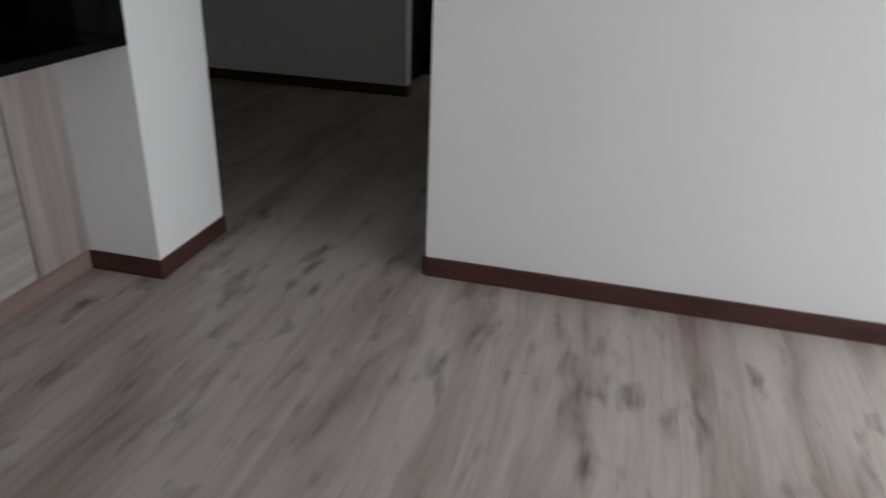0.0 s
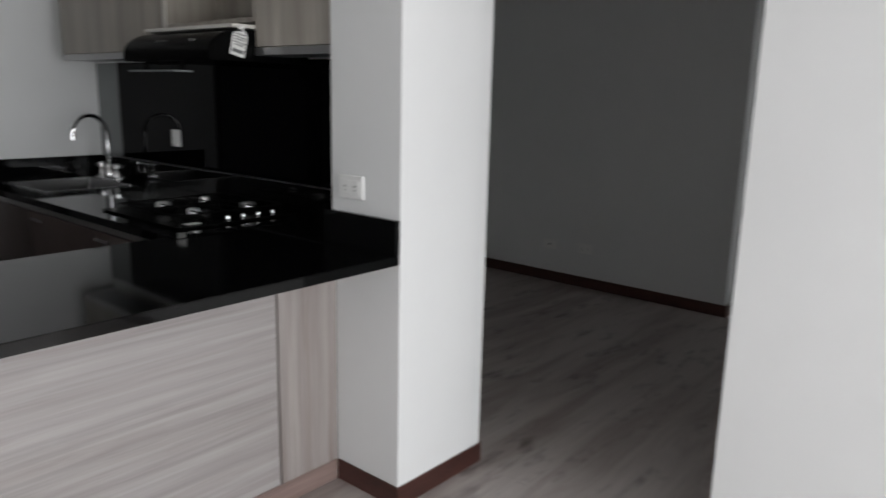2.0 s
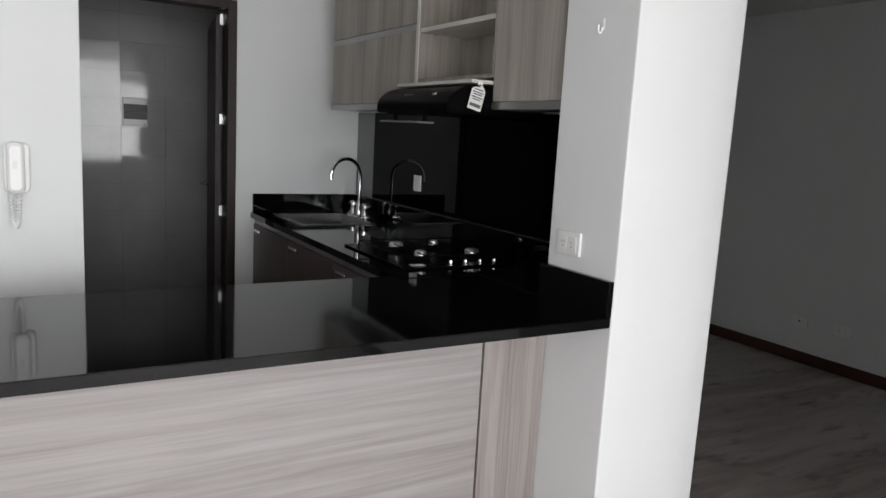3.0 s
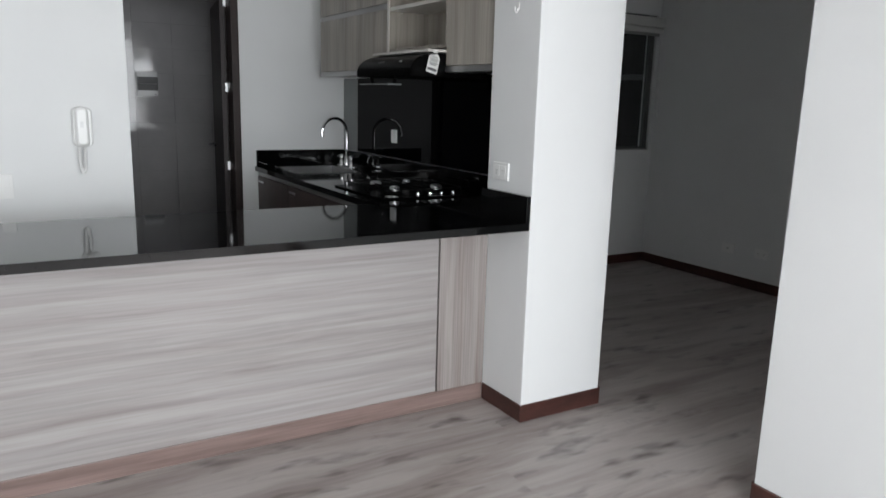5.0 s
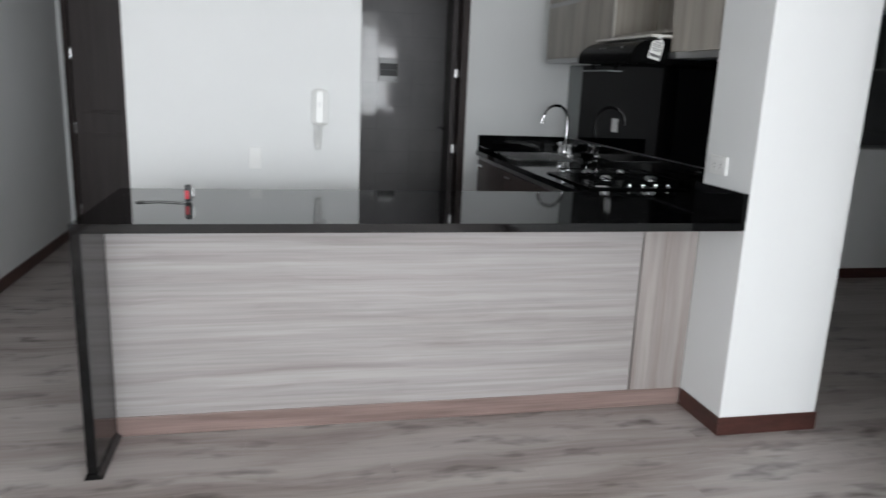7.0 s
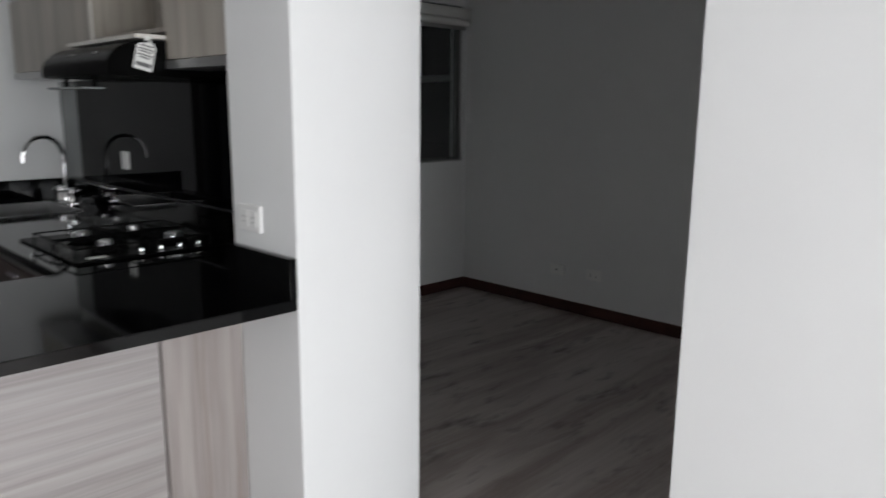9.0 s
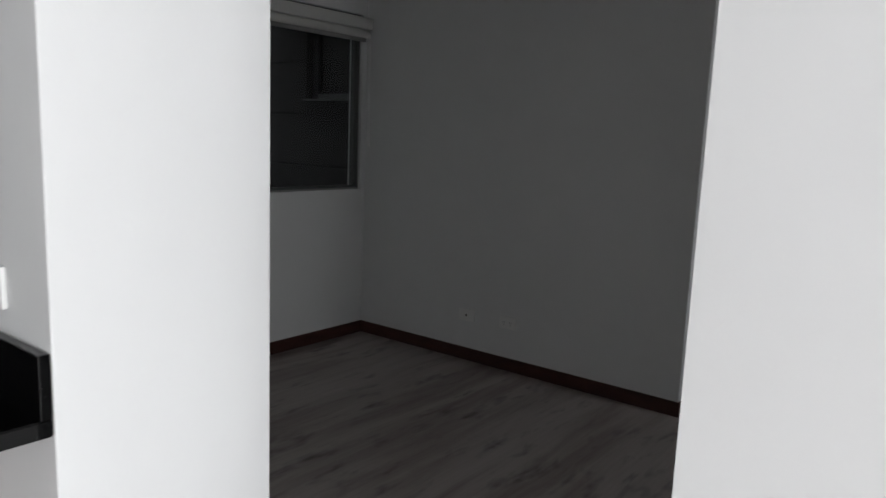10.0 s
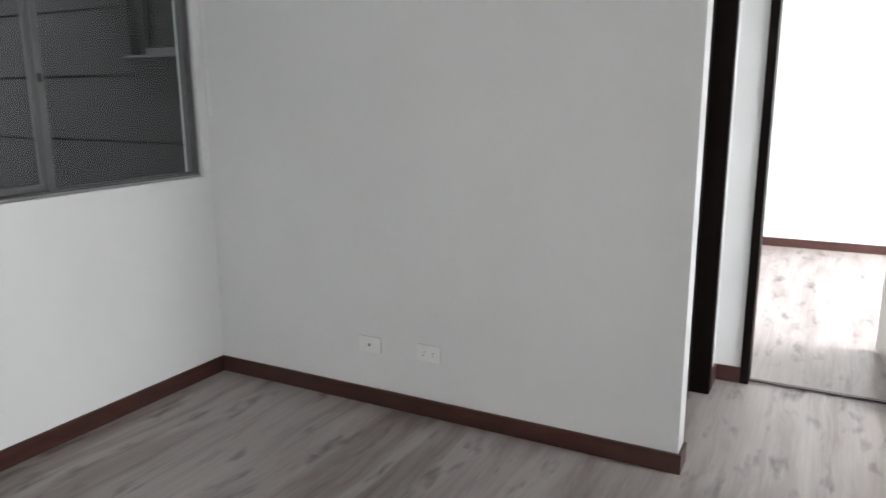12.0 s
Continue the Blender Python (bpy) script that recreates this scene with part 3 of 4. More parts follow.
upper_unit(1.47, 2.50, "wood laminate wall cabinet with two door rows", 1.914)
right = upper_unit(0.352, 0.80, "tall wood laminate wall cabinet beside the hood")
part("edge_strip", slab(0.036, 0.060, 0.336, 0.351, 1.565, 2.34, 0.001), EDGE, right, "pale edge strip")

niche = thing("open_shelf_unit", (0.17, 1.13, 1.66), "open wood laminate shelf unit above the hood", "shelf", "kitchen wall cabinets")
part("back_panel", slab(KX - 0.022, KX - 0.012, 0.803, 1.467, 1.66, 2.34), CAB_V, niche)
part("side_panel", slab(0.046, KX - 0.023, 1.446, 1.467, 1.66, 2.34, 0.001), CAB_V, niche)
part("edge_strip", slab(0.040, 0.0455, 1.444, 1.468, 1.66, 2.34), EDGE, niche, "pale edge strip")
part("side_panel", slab(0.042, KX - 0.023, 0.803, 0.818, 1.66, 2.34, 0.001), CAB_V, niche)
part("shelf", slab(0.05, KX - 0.023, 0.819, 1.445, 1.885, 1.905, 0.001), EDGE, niche)
part("bottom_panel", slab(0.05, KX - 0.023, 0.819, 1.445, 1.66, 1.676, 0.001), CAB_V, niche)
for yy in (0.86, 1.40):
    part("shelf_pin", rod(B(), (0.1, yy, 1.872), (0.1, yy, 1.885), 0.005), CHROME, niche)

hood = thing("range_hood", (0.08, 1.12, 1.52), "slim black cooker hood with a paper tag", "hood")
profile = [(0.30, 1.512), (-0.148, 1.512), (-0.155, 1.518), (-0.155, 1.536)] + [(-0.02 - 0.135 * math.cos(a), 1.536 + 0.090 * math.sin(a)) for a in (0.2, 0.4, 0.6, 0.8, 1.0, 1.2, 1.4, 1.57)] + [(0.30, 1.630)]
bm = prism(B(), profile, "y", 0.805, 1.45)
bmesh.ops.bevel(bm, geom=[e for e in bm.edges if abs(e.verts[0].co.y - e.verts[1].co.y) < 0.001], offset=0.006, segments=2, affect="EDGES", clamp_overlap=True)
part("body", bm, BLACK, hood, smooth=True)
part("top_rim", slab(-0.06, 0.29, 0.80, 1.445, 1.631, 1.646, 0.005), EDGE, hood, "pale metal top rim")
part("visor", slab(-0.15, -0.07, 1.06, 1.42, 1.470, 1.478, 0.003), SMOOTH_GREY, hood, "grey guard plate under the hood")
for y in (1.10, 1.38):
    part("visor_bracket", slab(-0.10, -0.085, y - 0.006, y + 0.006, 1.478, 1.513, 0.001), BLACK, hood)
for k in range(4):
    part("button", rod(B(), (-0.136, 1.14 + k * 0.022, 1.585), (-0.120, 1.14 + k * 0.022, 1.585), 0.004, segments=10), STEEL, hood)
part("badge", slab(-0.137, -0.120, 0.94, 0.965, 1.582, 1.590, 0.001), STEEL, hood)
tag_m = Matrix.Translation((-0.035, 0.796, 1.575)) @ pose(0, 0, 0, 0, 14, 0) @ Matrix.Diagonal((1.2, 1, 1.08, 1))
bm = prism(B(), [(-0.026, -0.043), (0.026, -0.043), (0.026, 0.028), (0.018, 0.040), (0.009, 0.047), (0.008, 0.058), (-0.002, 0.062), (-0.010, 0.056), (-0.010, 0.046), (-0.002, 0.044), (-0.001, 0.051), (0.003, 0.050), (0.002, 0.040), (-0.018, 0.036), (-0.026, 0.026)], "y", -0.0008, 0.0008)
bmesh.ops.transform(bm, matrix=tag_m, verts=bm.verts)
tag = part("paper_tag", bm, PAPER, hood, "white printed paper tag")
for z, w in ((0.030, 0.016), (0.020, 0.021), (0.012, 0.017), (0.002, 0.021), (-0.006, 0.015), (-0.027, 0.021)):
    bm = box(B(), -w, w, -0.0016, -0.0009, z - (0.006 if z < -0.02 else 0.002), z + (0.006 if z < -0.02 else 0.002))
    bmesh.ops.transform(bm, matrix=tag_m, verts=bm.verts)
    part("print", bm, INK, tag)

glass_panel = thing("glass_backsplash", (0.31, 1.4, 1.016), "glossy black glass backsplash behind the hob", "backsplash")
part("panel", slab(0.307, KX - 0.002, 0.345, 2.47, 1.0165, 1.534, 0.001), BLACK_GLASS, glass_panel)
part("edge_trim", slab(0.306, KX - 0.002, 2.4705, 2.476, 1.0165, 1.534), ALU_DARK, glass_panel, "thin grey edge trim")
# Plain grey strip from the glass to the corner.
part("end_piece", slab(0.309, KX - 0.002, 2.4765, KY - 0.012, 1.0165, 1.534, 0.001), SMOOTH_GREY, glass_panel, "plain grey strip beside the glass")
part("corner_gap", slab(0.312, KX - 0.002, KY - 0.0115, KY - 0.004, 1.0165, 1.534), PLASTIC_DARK, glass_panel)
part("sealant_bead", slab(0.304, 0.3068, 0.345, 2.47, 1.0165, 1.021), PLASTIC_DARK, glass_panel)


def socket_plate(name, centre, out, wide, high, label, group="", kind="outlet"):
    """A plate on a wall that faces out (unit x or y), with its modules."""
    c, o = Vector(centre), Vector(out)
    s = Vector((-o.y, o.x, 0))

    def plate(w, h, d0, d1, off, up=0.0, bevel=0.002):
        p, q = c + s * (off - w / 2) + o * d0, c + s * (off + w / 2) + o * d1
        return slab(min(p.x, q.x), max(p.x, q.x), min(p.y, q.y), max(p.y, q.y), c.z + up - h / 2, c.z + up + h / 2, bevel)

    t = thing(name, c, label, kind, group)
    part("plate", plate(wide, high, 0.0005, 0.0105, 0, 0, 0.003), PLASTIC, t)
    if kind == "switch":
        for up in ((-0.23, 0.23) if high > 0.1 else (0,)):
            part("rocker", plate(wide * 0.5, high * (0.4 if up else 0.55), 0.0107, 0.0128, 0, up * high), PLASTIC, t)
    elif kind == "outlet":
        for off in (-wide * 0.2, wide * 0.2):
            m = part("module", plate(wide * 0.34, high * 0.62, 0.0107, 0.0128, off), PLASTIC, t)
            for dx in (-0.006, 0.006):
                part("slot", plate(0.0016, 0.008, 0.0129, 0.0134, off + dx, 0.004, 0.0), PLASTIC_DARK, m)
            part("slot", plate(0.004, 0.004, 0.0129, 0.0134, off, -0.010, 0.0), PLASTIC_DARK, m)
    else:
        part("module", plate(wide * 0.34, high * 0.5, 0.0107, 0.0128, 0), PLASTIC, t)
        part("jack", plate(0.010, 0.012, 0.0129, 0.0138, 0, 0, 0.0), PLASTIC_DARK, t)
    return t


socket_plate("wall_outlet", (0, 0.222, 1.10), (-1, 0, 0), 0.115, 0.078, "white double power outlet on the column")
socket_plate("wall_outlet", (0.307, 1.875, 1.158), (-1, 0, 0), 0.075, 0.085, "white square switch plate on black glass", kind="switch")

hook = thing("wall_hook", (0, 0.152, 1.77), "small white plastic hook on the column", "hook")
part("base", slab(-0.004, -0.0005, 0.146, 0.158, 1.772, 1.806, 0.0015), PLASTIC, hook)
part("hook_arm", tube(B(), [(-0.004, 0.152, 1.782), (-0.008, 0.152, 1.766), (-0.015, 0.151, 1.762), (-0.021, 0.150, 1.770), (-0.022, 0.150, 1.786)], 0.0032), PLASTIC, hook, smooth=True)

# sink and tap
SX0, SX1, SY0, SY1 = -0.25, 0.17, 2.12, 2.62
sink = thing("kitchen_sink", (-0.04, 2.37, 0.74), "brushed steel sink set into black granite", "sink")
bm = B()
for b in ((SX0, SX0 + 0.004, SY0, SY1), (SX1 - 0.004, SX1, SY0, SY1), (SX0 + 0.004, SX1 - 0.004, SY0, SY0 + 0.004), (SX0 + 0.004, SX1 - 0.004, SY1 - 0.004, SY1)):
    box(bm, *b, 0.74, 0.901)
box(bm, SX0, SX1, SY0, SY1, 0.735, 0.7399)
part("bowl", bm, SINK_STEEL, sink)
for b in ((SX0 - 0.010, SX0 + 0.004, SY0 - 0.010, SY1 + 0.010), (SX1 - 0.004, SX1 + 0.010, SY0 - 0.010, SY1 + 0.010), (SX0 + 0.004, SX1 - 0.004, SY0 - 0.010, SY0 + 0.004), (SX0 + 0.004, SX1 - 0.004, SY1 - 0.004, SY1 + 0.010)):
    part("rim", slab(*b, 0.9012, 0.906, 0.002), STEEL, sink)
part("drain", lathe(B(), (-0.04, 2.37, 0.741), ((0.05, 0), (0.05, 0.003), (0.04, 0.005), (0.012, 0.003))), CHROME, sink, smooth=True)

FX, FY = 0.20, 2.42
tap = thing("kitchen_tap", (FX, FY, 0.9), "chrome gooseneck kitchen tap with two handles", "tap")
part("base", slab(FX - 0.028, FX + 0.028, FY - 0.12, FY + 0.12, 0.901, 0.925, 0.008), CHROME, tap, smooth=True)
arc = [(FX, FY, 0.92), (FX, FY, 1.0), (FX, FY, 1.10)] + [(FX - 0.10 + 0.10 * math.cos(a), FY - 0.04 * (1 - math.cos(a)) / 2, 1.155 + 0.10 * math.sin(a)) for a in [k * math.pi / 10 for k in range(11)]] + [(FX - 0.20, FY - 0.04, 1.145), (FX - 0.20, FY - 0.04, 1.13)]
part("spout", tube(B(), arc, 0.011, 14), CHROME, tap, smooth=True)
part("collar", lathe(B(), (FX, FY, 0.925), ((0.024, 0), (0.024, 0.02), (0.016, 0.04), (0.013, 0.06))), CHROME, tap, smooth=True)
for dy in (-0.085, 0.085):
    stem = part("tap_body", lathe(B(), (FX, FY + dy, 0.925), ((0.022, 0), (0.018, 0.02), (0.014, 0.035), (0.022, 0.045), (0.022, 0.065), (0.010, 0.072))), CHROME, tap, smooth=True)
    bm = rod(B(), (FX - 0.035, FY + dy, 0.982), (FX + 0.035, FY + dy, 0.982), 0.007)
    rod(bm, (FX, FY + dy - 0.035, 0.982), (FX, FY + dy + 0.035, 0.982), 0.007)
    part("cross_handle", bm, CHROME, stem, smooth=True)

# gas hob
hob = thing("gas_hob", (-0.02, 1.15, 0.9), "black gas hob with four burners and chrome knobs", "hob")
part("plate", slab(-0.29, 0.24, 0.84, 1.45, 0.9012, 0.909, 0.003), BLACK, hob)
for bx, by, r in ((-0.14, 0.99, 0.030), (-0.14, 1.22, 0.036), (0.11, 0.99, 0.036), (0.06, 1.24, 0.024)):
    burner = part("burner", lathe(B(), (bx, by, 0.9092), ((r + 0.012, 0), (r + 0.012, 0.006), (r, 0.010), (r, 0.018))), IRON, hob, "black burner with steel cap", True)
    part("burner_cap", lathe(B(), (bx, by, 0.9275), ((r * 0.85, 0), (r * 0.85, 0.016), (r * 0.7, 0.022), (r * 0.3, 0.025))), SATIN, burner, smooth=True)
for gy in (0.995, 1.23):
    bm = B()
    for gx in (-0.27, -0.16, -0.05, 0.02, 0.09, 0.21):
        tube(bm, [(gx, gy - 0.10, 0.944), (gx, gy + 0.10, 0.944)], 0.003, 8)
    for yy in (gy - 0.10, gy + 0.10):
        tube(bm, [(-0.27, yy, 0.943), (0.21, yy, 0.943)], 0.003, 8)
    for gx in (-0.27, 0.21):
        for yy in (gy - 0.10, gy + 0.10):
            tube(bm, [(gx, yy, 0.909), (gx, yy, 0.944)], 0.003, 8)
    part("grate", bm, IRON, hob, "black cast-iron pan support")
for k in range(4):
    kx = -0.055 + k * 0.071
    knob = part("knob", lathe(B(), (kx, 0.885, 0.9092), ((0.013, 0), (0.013, 0.004), (0.009, 0.006), (0.008, 0.014), (0.006, 0.016))), CHROME, hob, "chrome control knob", True)
part("sticker", slab(-0.235, -0.175, 0.875, 0.912, 0.9092, 0.9098), PAPER, hob, "pale paper sticker")


# ---- small things on walls and bar ----
intercom = thing("intercom", (-1.57, ICY, 1.15), "white wall intercom handset with coiled cord", "intercom")


def pillow(x, z, rings):
    """Rounded-rectangle shell; rings: depth before the wall, half width, half height, corner radius."""
    bm = B()
    loops = []
    for y, w, h, r in rings:
        loop = []
        for k in range(24):
            a = 2 * math.pi * (k + 0.5) / 24
            cx, cz = math.copysign(w - r, math.cos(a)), math.copysign(h - r, math.sin(a))
            loop.append(bm.verts.new((x + cx + r * math.cos(a), ICY - y, z + cz + r * math.sin(a))))
        loops.append(loop)
    for a, b in zip(loops, loops[1:]):
        for k in range(24):
            bm.faces.new((a[k], a[k - 1], b[k - 1], b[k]))
    bm.faces.new(loops[0])
    bm.faces.new(loops[-1][::-1])
    bmesh.ops.recalc_face_normals(bm, faces=bm.faces)
    return bm


part("base", pillow(-1.574, 1.235, ((0.0005, 0.042, 0.088, 0.022), (0.016, 0.042, 0.088, 0.022), (0.022, 0.036, 0.082, 0.018))), PLASTIC, intercom)
part("handset", pillow(-1.577, 1.237, ((0.0225, 0.026, 0.088, 0.02), (0.04, 0.028, 0.089, 0.022), (0.050, 0.025, 0.085, 0.02), (0.056, 0.017, 0.075, 0.014))), PLASTIC, intercom)
# Small light grey rectangle on the front of the handset.
part("handset_patch", slab(-1.585, -1.571, ICY - 0.0575, ICY - 0.0562, 1.235, 1.262, 0.0005), mat("grey_plastic", (0.70, 0.70, 0.70), 0.3), intercom, "small light grey patch on the handset")
coil = []
for k in range(300):
    s = k / 299
    a = 2 * math.pi * 30 * s
    z = 1.145 - 0.115 * math.sin(math.pi * min(1, s * 1.0))
    x = -1.582 - 0.012 * math.cos(math.pi * s)
    coil.append((x + 0.006 * math.cos(a), ICY - 0.028 + 0.0055 * math.sin(a), z))
part("coiled_cord", tube(B(), coil, 0.0034, 6), PLASTIC, intercom, smooth=True)

socket_plate("light_switch", (-1.893, ICY, 0.975), (0, -1, 0), 0.058, 0.108, "white double light switch on the wall", kind="switch")
socket_plate("wall_outlet", (RX, 1.35, 0.29), (-1, 0, 0), 0.118, 0.075, "white data outlet low on the wall", "low wall outlets", kind="jack")
socket_plate("wall_outlet", (RX, 1.045, 0.297), (-1, 0, 0), 0.118, 0.075, "white double power outlet low on the wall", "low wall outlets")
socket_plate("wall_outlet", (7.7, -0.37, 0.295), (-1, 0, 0), 0.118, 0.075, "white power outlet low on the bedroom wall", "bedroom outlets")
socket_plate("wall_outlet", (7.7, -0.61, 0.295), (-1, 0, 0), 0.118, 0.075, "white data outlet low on the bedroom wall", "bedroom outlets", kind="jack")

gadget = thing("pocket_radio", (-2.105, 0.43, 0.9), "small black and red device with a cable", "device")
part("case", slab(-2.124, -2.096, 0.415, 0.440, 0.9005, 0.968, 0.011), PLASTIC_DARK, gadget)
part("front", slab(-2.121, -2.107, 0.4115, 0.4148, 0.914, 0.946, 0.0015), RED, gadget, "red front")
part("speaker_ring", lathe(B(), (0, 0, 0), ((0.0065, 0), (0.0065, 0.002), (0.004, 0.003)), 16), PLASTIC_DARK, gadget).matrix_local = Matrix.Translation(Vector((-2.113, 0.4113, 0.930)) - Vector(gadget.location)) @ pose(0, 0, 0, 90, 0, 0)
part("clip", slab(-2.095, -2.091, 0.419, 0.436, 0.915, 0.960, 0.0015), STEEL, gadget, "thin metal clip")
cord = [(-2.115, 0.43, 0.906), (-2.135, 0.40, 0.9035), (-2.17, 0.415, 0.9035), (-2.22, 0.425, 0.9035), (-2.275, 0.405, 0.9035), (-2.295, 0.40, 0.9035), (-2.285, 0.425, 0.9035), (-2.26, 0.42, 0.9045)]
smooth_cord = []
for k in range(len(cord) - 1):
    p0, p1, p2, p3 = (Vector(cord[max(0, min(len(cord) - 1, k + d))]) for d in (-1, 0, 1, 2))
    for s in (0, 0.25, 0.5, 0.75):
        smooth_cord.append(0.5 * (2 * p1 + (p2 - p0) * s + (2 * p0 - 5 * p1 + 4 * p2 - p3) * s * s + (3 * p1 - p0 - 3 * p2 + p3) * s ** 3))
part("cable", tube(B(), smooth_cord, 0.0019, 8), CABLE, gadget, smooth=True)

blind = thing("roller_blind", (2.05, RY, 2.0), "rolled-up pale roller blind above the window", "blind")
part("cassette", slab(1.0, 3.06, RY - 0.075, RY - 0.003, 2.06, 2.135, 0.010), BLIND, blind)
part("roll", rod(B(), (1.02, RY - 0.04, 2.035), (3.05, RY - 0.04, 2.035), 0.026), BLIND, blind, smooth=True)
part("bottom_bar", slab(1.03, 3.045, RY - 0.028, RY - 0.016, 1.985, 2.012, 0.004), ALU, blind, "aluminium bottom bar")
part("pull_chain", tube(B(), [(3.045, RY - 0.05, 2.06), (3.05, RY - 0.052, 1.7), (3.05, RY - 0.055, 1.34), (3.058, RY - 0.06, 1.325), (3.064, RY - 0.055, 1.34), (3.06, RY - 0.05, 2.06)], 0.0018, 6), PLASTIC, blind)
part("chain_weight", rod(B(), (3.057, RY - 0.058, 1.305), (3.057, RY - 0.058, 1.345), 0.007), PLASTIC, blind)

# ---- lobby ----
meter = thing("lobby_panel", (-0.80, 4.45, 1.36), "grey metal plaque with a dark recess on the tiled lobby wall", "plaque")
part("frame", slab(-0.888, -0.710, 4.432, 4.449, 1.358, 1.572, 0.004), PLAQUE, meter)
part("recess", slab(-0.880, -0.713, 4.427, 4.4318, 1.410, 1.524, 0.002), PLASTIC_DARK, meter)
part("label_bar", slab(-0.870, -0.723, 4.4255, 4.4268, 1.462, 1.470), INK, meter)
part("lock", rod(B(), (-0.735, 4.424, 1.375), (-0.735, 4.432, 1.375), 0.006, segments=12), PLASTIC_DARK, meter)
tile_mesh = bpy.data.meshes.new("tile")
bm = box(B(), 0.0005, 0.3195, -0.008, 0, 0.0005, 0.2115, 0.0008, 1)
bm.to_mesh(tile_mesh)
bm.free()
tile_mesh.materials.append(TILE)
setting_out = random.Random(7)
for i in range(7):
    for j in range(11):
        ob = new("tile", tile_mesh)
        ob.location, ob.parent = (-1.859 + i * 0.32, 4.4575, 0.072 + j * 0.212), lobby
        ob.rotation_euler = (setting_out.uniform(-0.014, 0.014), 0, setting_out.uniform(-0.02, 0.02))

# ---- light well and neighbours ----
FXP = 4.30
wing = thing("neighbour_wing", (FXP + 0.3, 4.6, -6), "dark grey panelled facade across the light well", "building")
for y0, y1, z0, z1 in ((2.40, 7.05, -6, 1.675), (2.40, 7.05, 2.34, 9), (2.40, 3.52, 1.675, 2.34), (4.26, 6.38, 1.675, 2.34), (6.97, 7.05, 1.675, 2.34)):
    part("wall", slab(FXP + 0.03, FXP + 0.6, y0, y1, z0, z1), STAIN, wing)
WINDOW_DARK = mat("dark_window_glass", (0.012, 0.010, 0.009), 0.25, vary=0.2, bump=0.0, sheen=0.3)
zs = [-6.0 + 0.4965 * k + 0.101 for k in range(31)]
openings = ((3.52, 4.26), (6.38, 6.97))
for z0, z1 in zip(zs, zs[1:]):
    cut = z1 > 1.7 and z0 < 2.3
    for y0, y1 in ((2.40, 3.52), (4.26, 6.38), (6.97, 7.05)) if cut else ((2.40, 7.05),):
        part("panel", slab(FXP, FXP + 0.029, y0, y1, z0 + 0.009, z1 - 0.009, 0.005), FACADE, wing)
    for y0, y1 in openings if cut else ():
        for a, b in ((z0, 1.674), (2.341, z1)):
            if b - a > 0.02 and a >= z0 and b <= z1:
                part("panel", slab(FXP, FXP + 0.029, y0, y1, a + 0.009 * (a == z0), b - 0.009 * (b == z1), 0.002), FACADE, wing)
for y0, y1 in openings:
    w = part("window", slab(FXP + 0.12, FXP + 0.15, y0 + 0.06, y1 - 0.06, 1.74, 2.33), WINDOW_DARK, wing)
    part("window_sill", slab(FXP - 0.05, FXP + 0.15, y0 - 0.02, y1 + 0.02, 1.676, 1.69, 0.003), FACADE_LIGHT, w)
    for a, b in ((y0, y0 + 0.07), (y1 - 0.07, y1)):
        part("window_jamb", slab(FXP + 0.08, FXP + 0.16, a, b, 1.69, 2.33, 0.003), PLASTIC_DARK, w)
    part("window_rail", slab(FXP + 0.08, FXP + 0.16, y0 + 0.07, y1 - 0.07, 1.69, 1.745, 0.003), ALU_DARK, w)
    part("soot_stain", slab(FXP - 0.0015, FXP - 0.0002, y0 - 0.01, y1 + 0.01, 1.556, 1.672), STAIN, wing, "dark rain stain under the sill")
    part("soot_stain", prism(B(), [(y0 - 0.01, 1.541), (y1 + 0.01, 1.541), (y1 - 0.02, 1.47), (y1 - 0.06, 1.36), (y1 - 0.16, 1.33), (y0 + 0.3, 1.39), (y0 + 0.12, 1.34), (y0 + 0.05, 1.42)], "x", FXP - 0.0015, FXP - 0.0002), STAIN, wing, "dark rain stain under the sill")

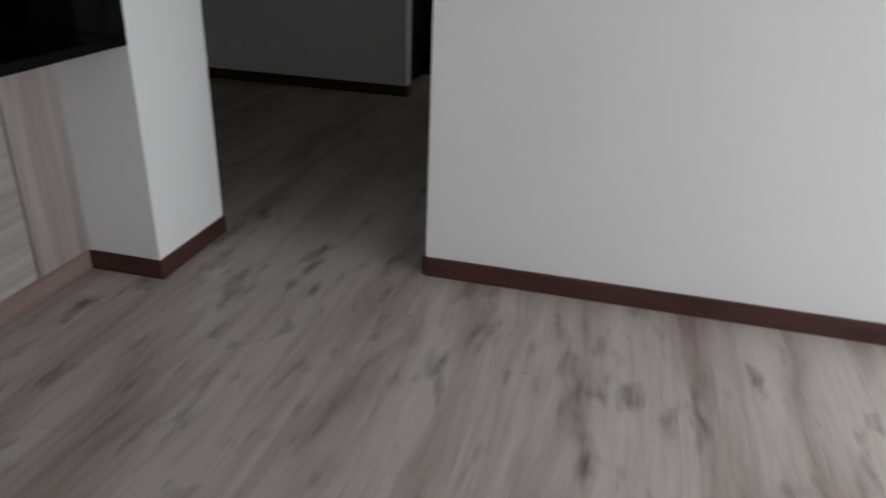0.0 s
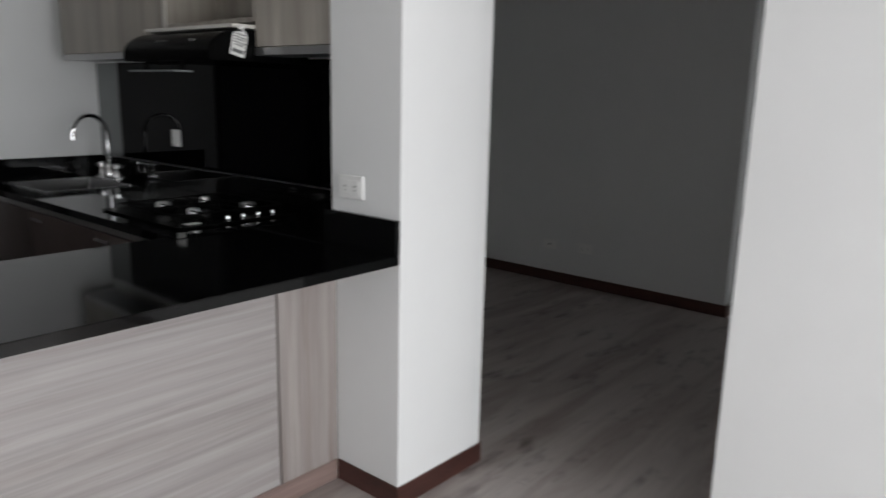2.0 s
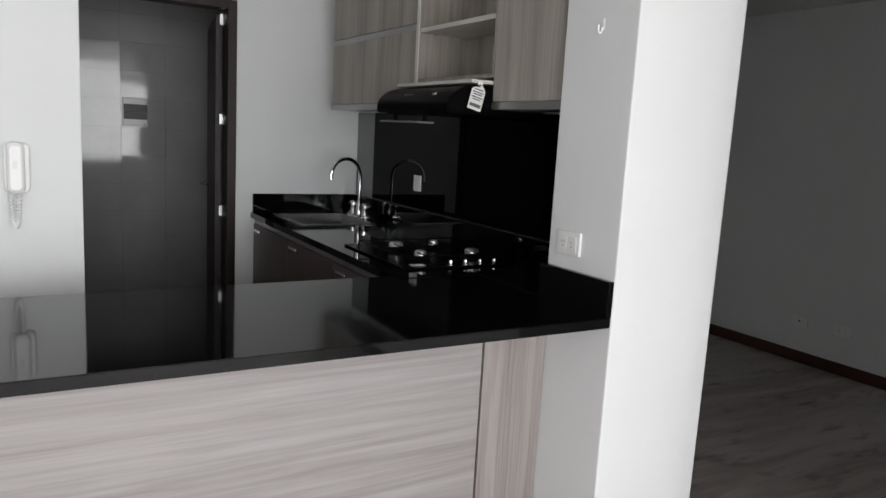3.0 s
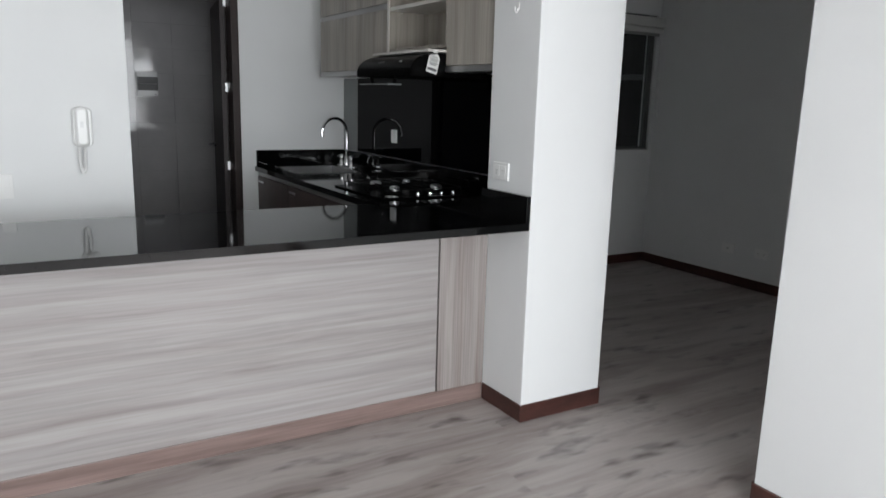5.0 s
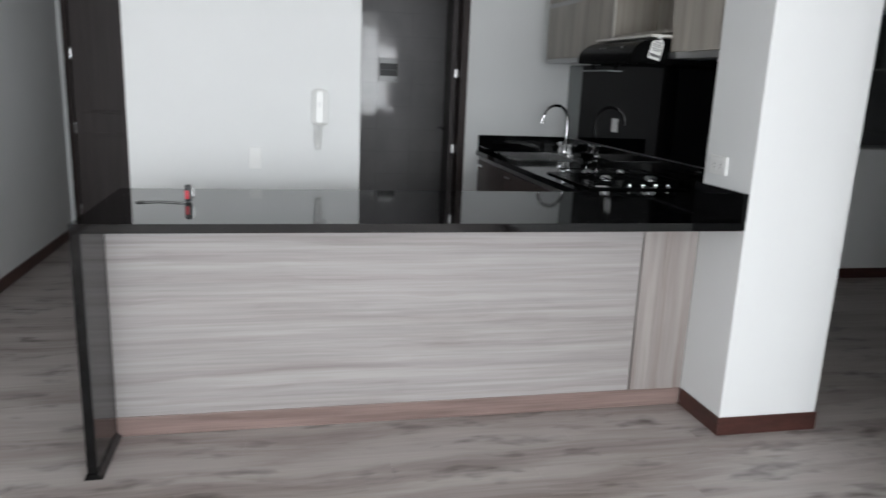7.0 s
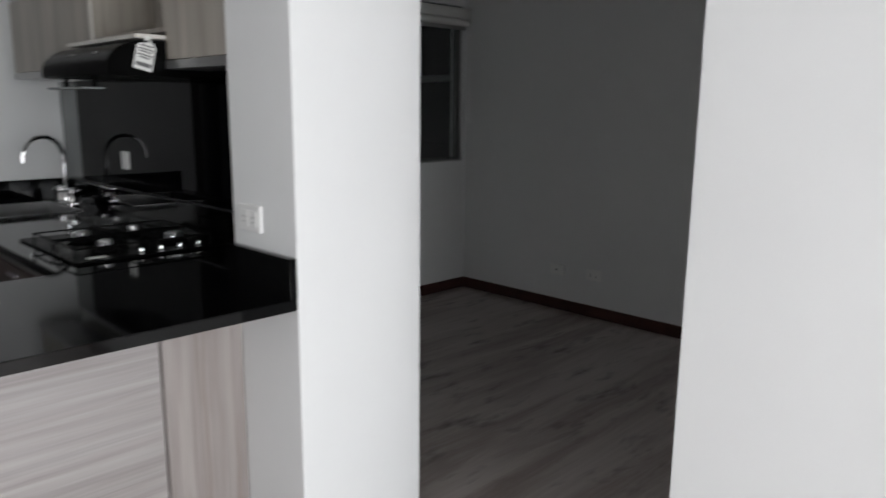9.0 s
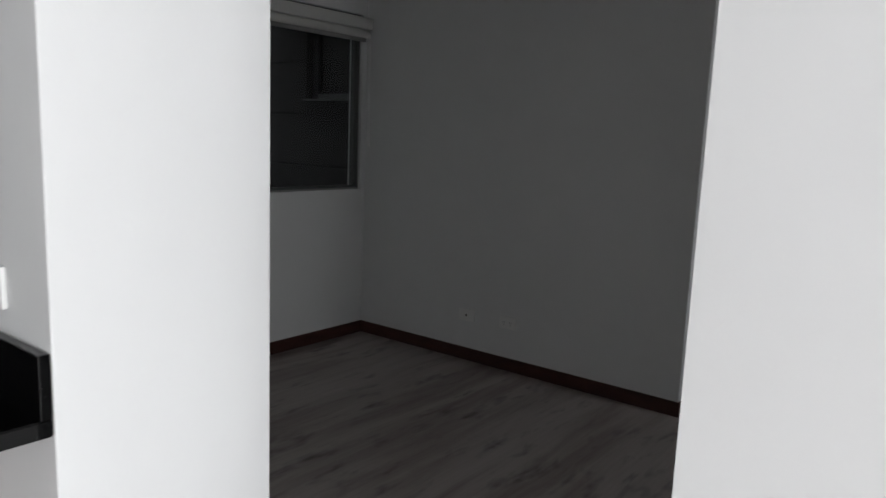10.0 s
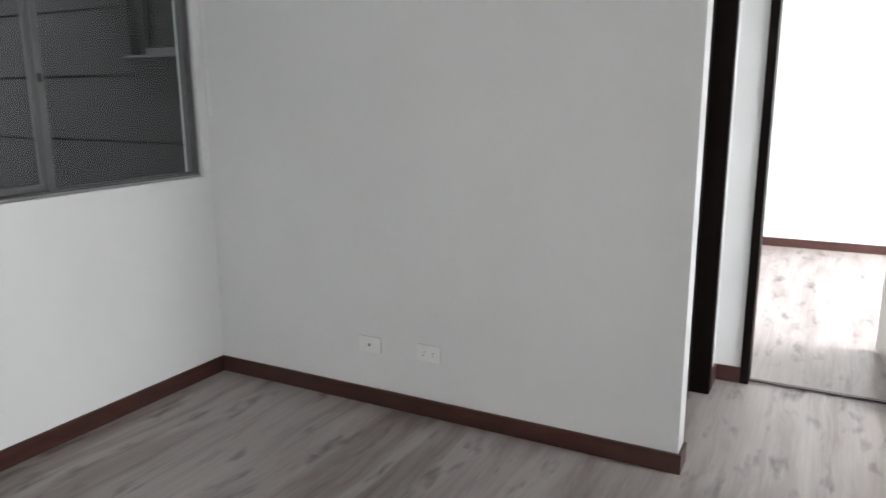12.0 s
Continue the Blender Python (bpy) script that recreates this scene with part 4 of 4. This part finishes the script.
court = thing("neighbour_block", (1.5, 8.0, -6), "pale rendered block closing the light well", "building")
part("wall", slab(FXP - 0.55, FXP + 0.03, 7.051, 7.3, -6, 9), FACADE_LIGHT, court)
part("wall", slab(-6, FXP - 0.55, 9.0, 9.4, -6, 9), FACADE_LIGHT, court)
w = part("window", slab(FXP - 0.55, FXP - 0.15, 7.025, 7.049, 1.02, 2.12), PLASTIC, court, "white window frame")
# Opaque pane; the sky's brightness in it is just a near-white base colour.
part("pane", slab(FXP - 0.51, FXP - 0.19, 7.015, 7.024, 1.06, 2.08), mat("sky_lit_glass", (0.75, 0.78, 0.8), 0.1), w)
setting("light_well_floor", box(B(), -6, FXP + 0.6, 2.4, 9.4, -6.2, -6), CONCRETE, "grey concrete floor of the light well", "ground")
setting("ground", box(B(), -150, 150, -150, 150, -9.2, -9), CONCRETE, "grey ground far below the windows", "ground")


# ---- floor ----
floor = setting("floor", box(box(B(), XL - 0.12, 7.82, -3.32, HALLY + 0.1, -0.16, -0.0125), XL - 0.12, XR + 0.11, YS - 0.15, -3.32, -0.16, -0.0125), CAVITY, "grey-beige laminate plank floor with dark knots", "floor")
PW, PL = 0.193, 1.28
plank = bpy.data.meshes.new("plank")
bm = box(B(), 0.0002, PL - 0.0002, 0.0002, PW - 0.0002, -0.012, 0, 0.0003, 1)
bm.to_mesh(plank)
bm.free()
plank.materials.append(FLOOR)
far_planks = B()
row, y = 0, YS - 0.15
while y + PW < HALLY + 0.1:
    x = XL - 0.12 - (row * 0.417 % 1) * PL
    while x < 7.8:
        near = x > XL - 0.12 and x + PL / 2 < 3.9 and -2.9 < y < 2.2
        if near:
            ob = new("plank", plank)
            ob.location, ob.parent = (x, y, 0), floor
        else:
            end = XR + 0.11 if y < -3.32 else 7.81
            if x + 0.01 < end:
                box(far_planks, max(x, XL - 0.12) + 0.0002, min(x + PL, end) - 0.0002, y + 0.0002, y + PW - 0.0002, -0.012, 0)
        x += PL
    y += PW
    row += 1
rest = finish("plank_field", far_planks, FLOOR)
rest.parent = floor
tagged(rest, kind="stuff")
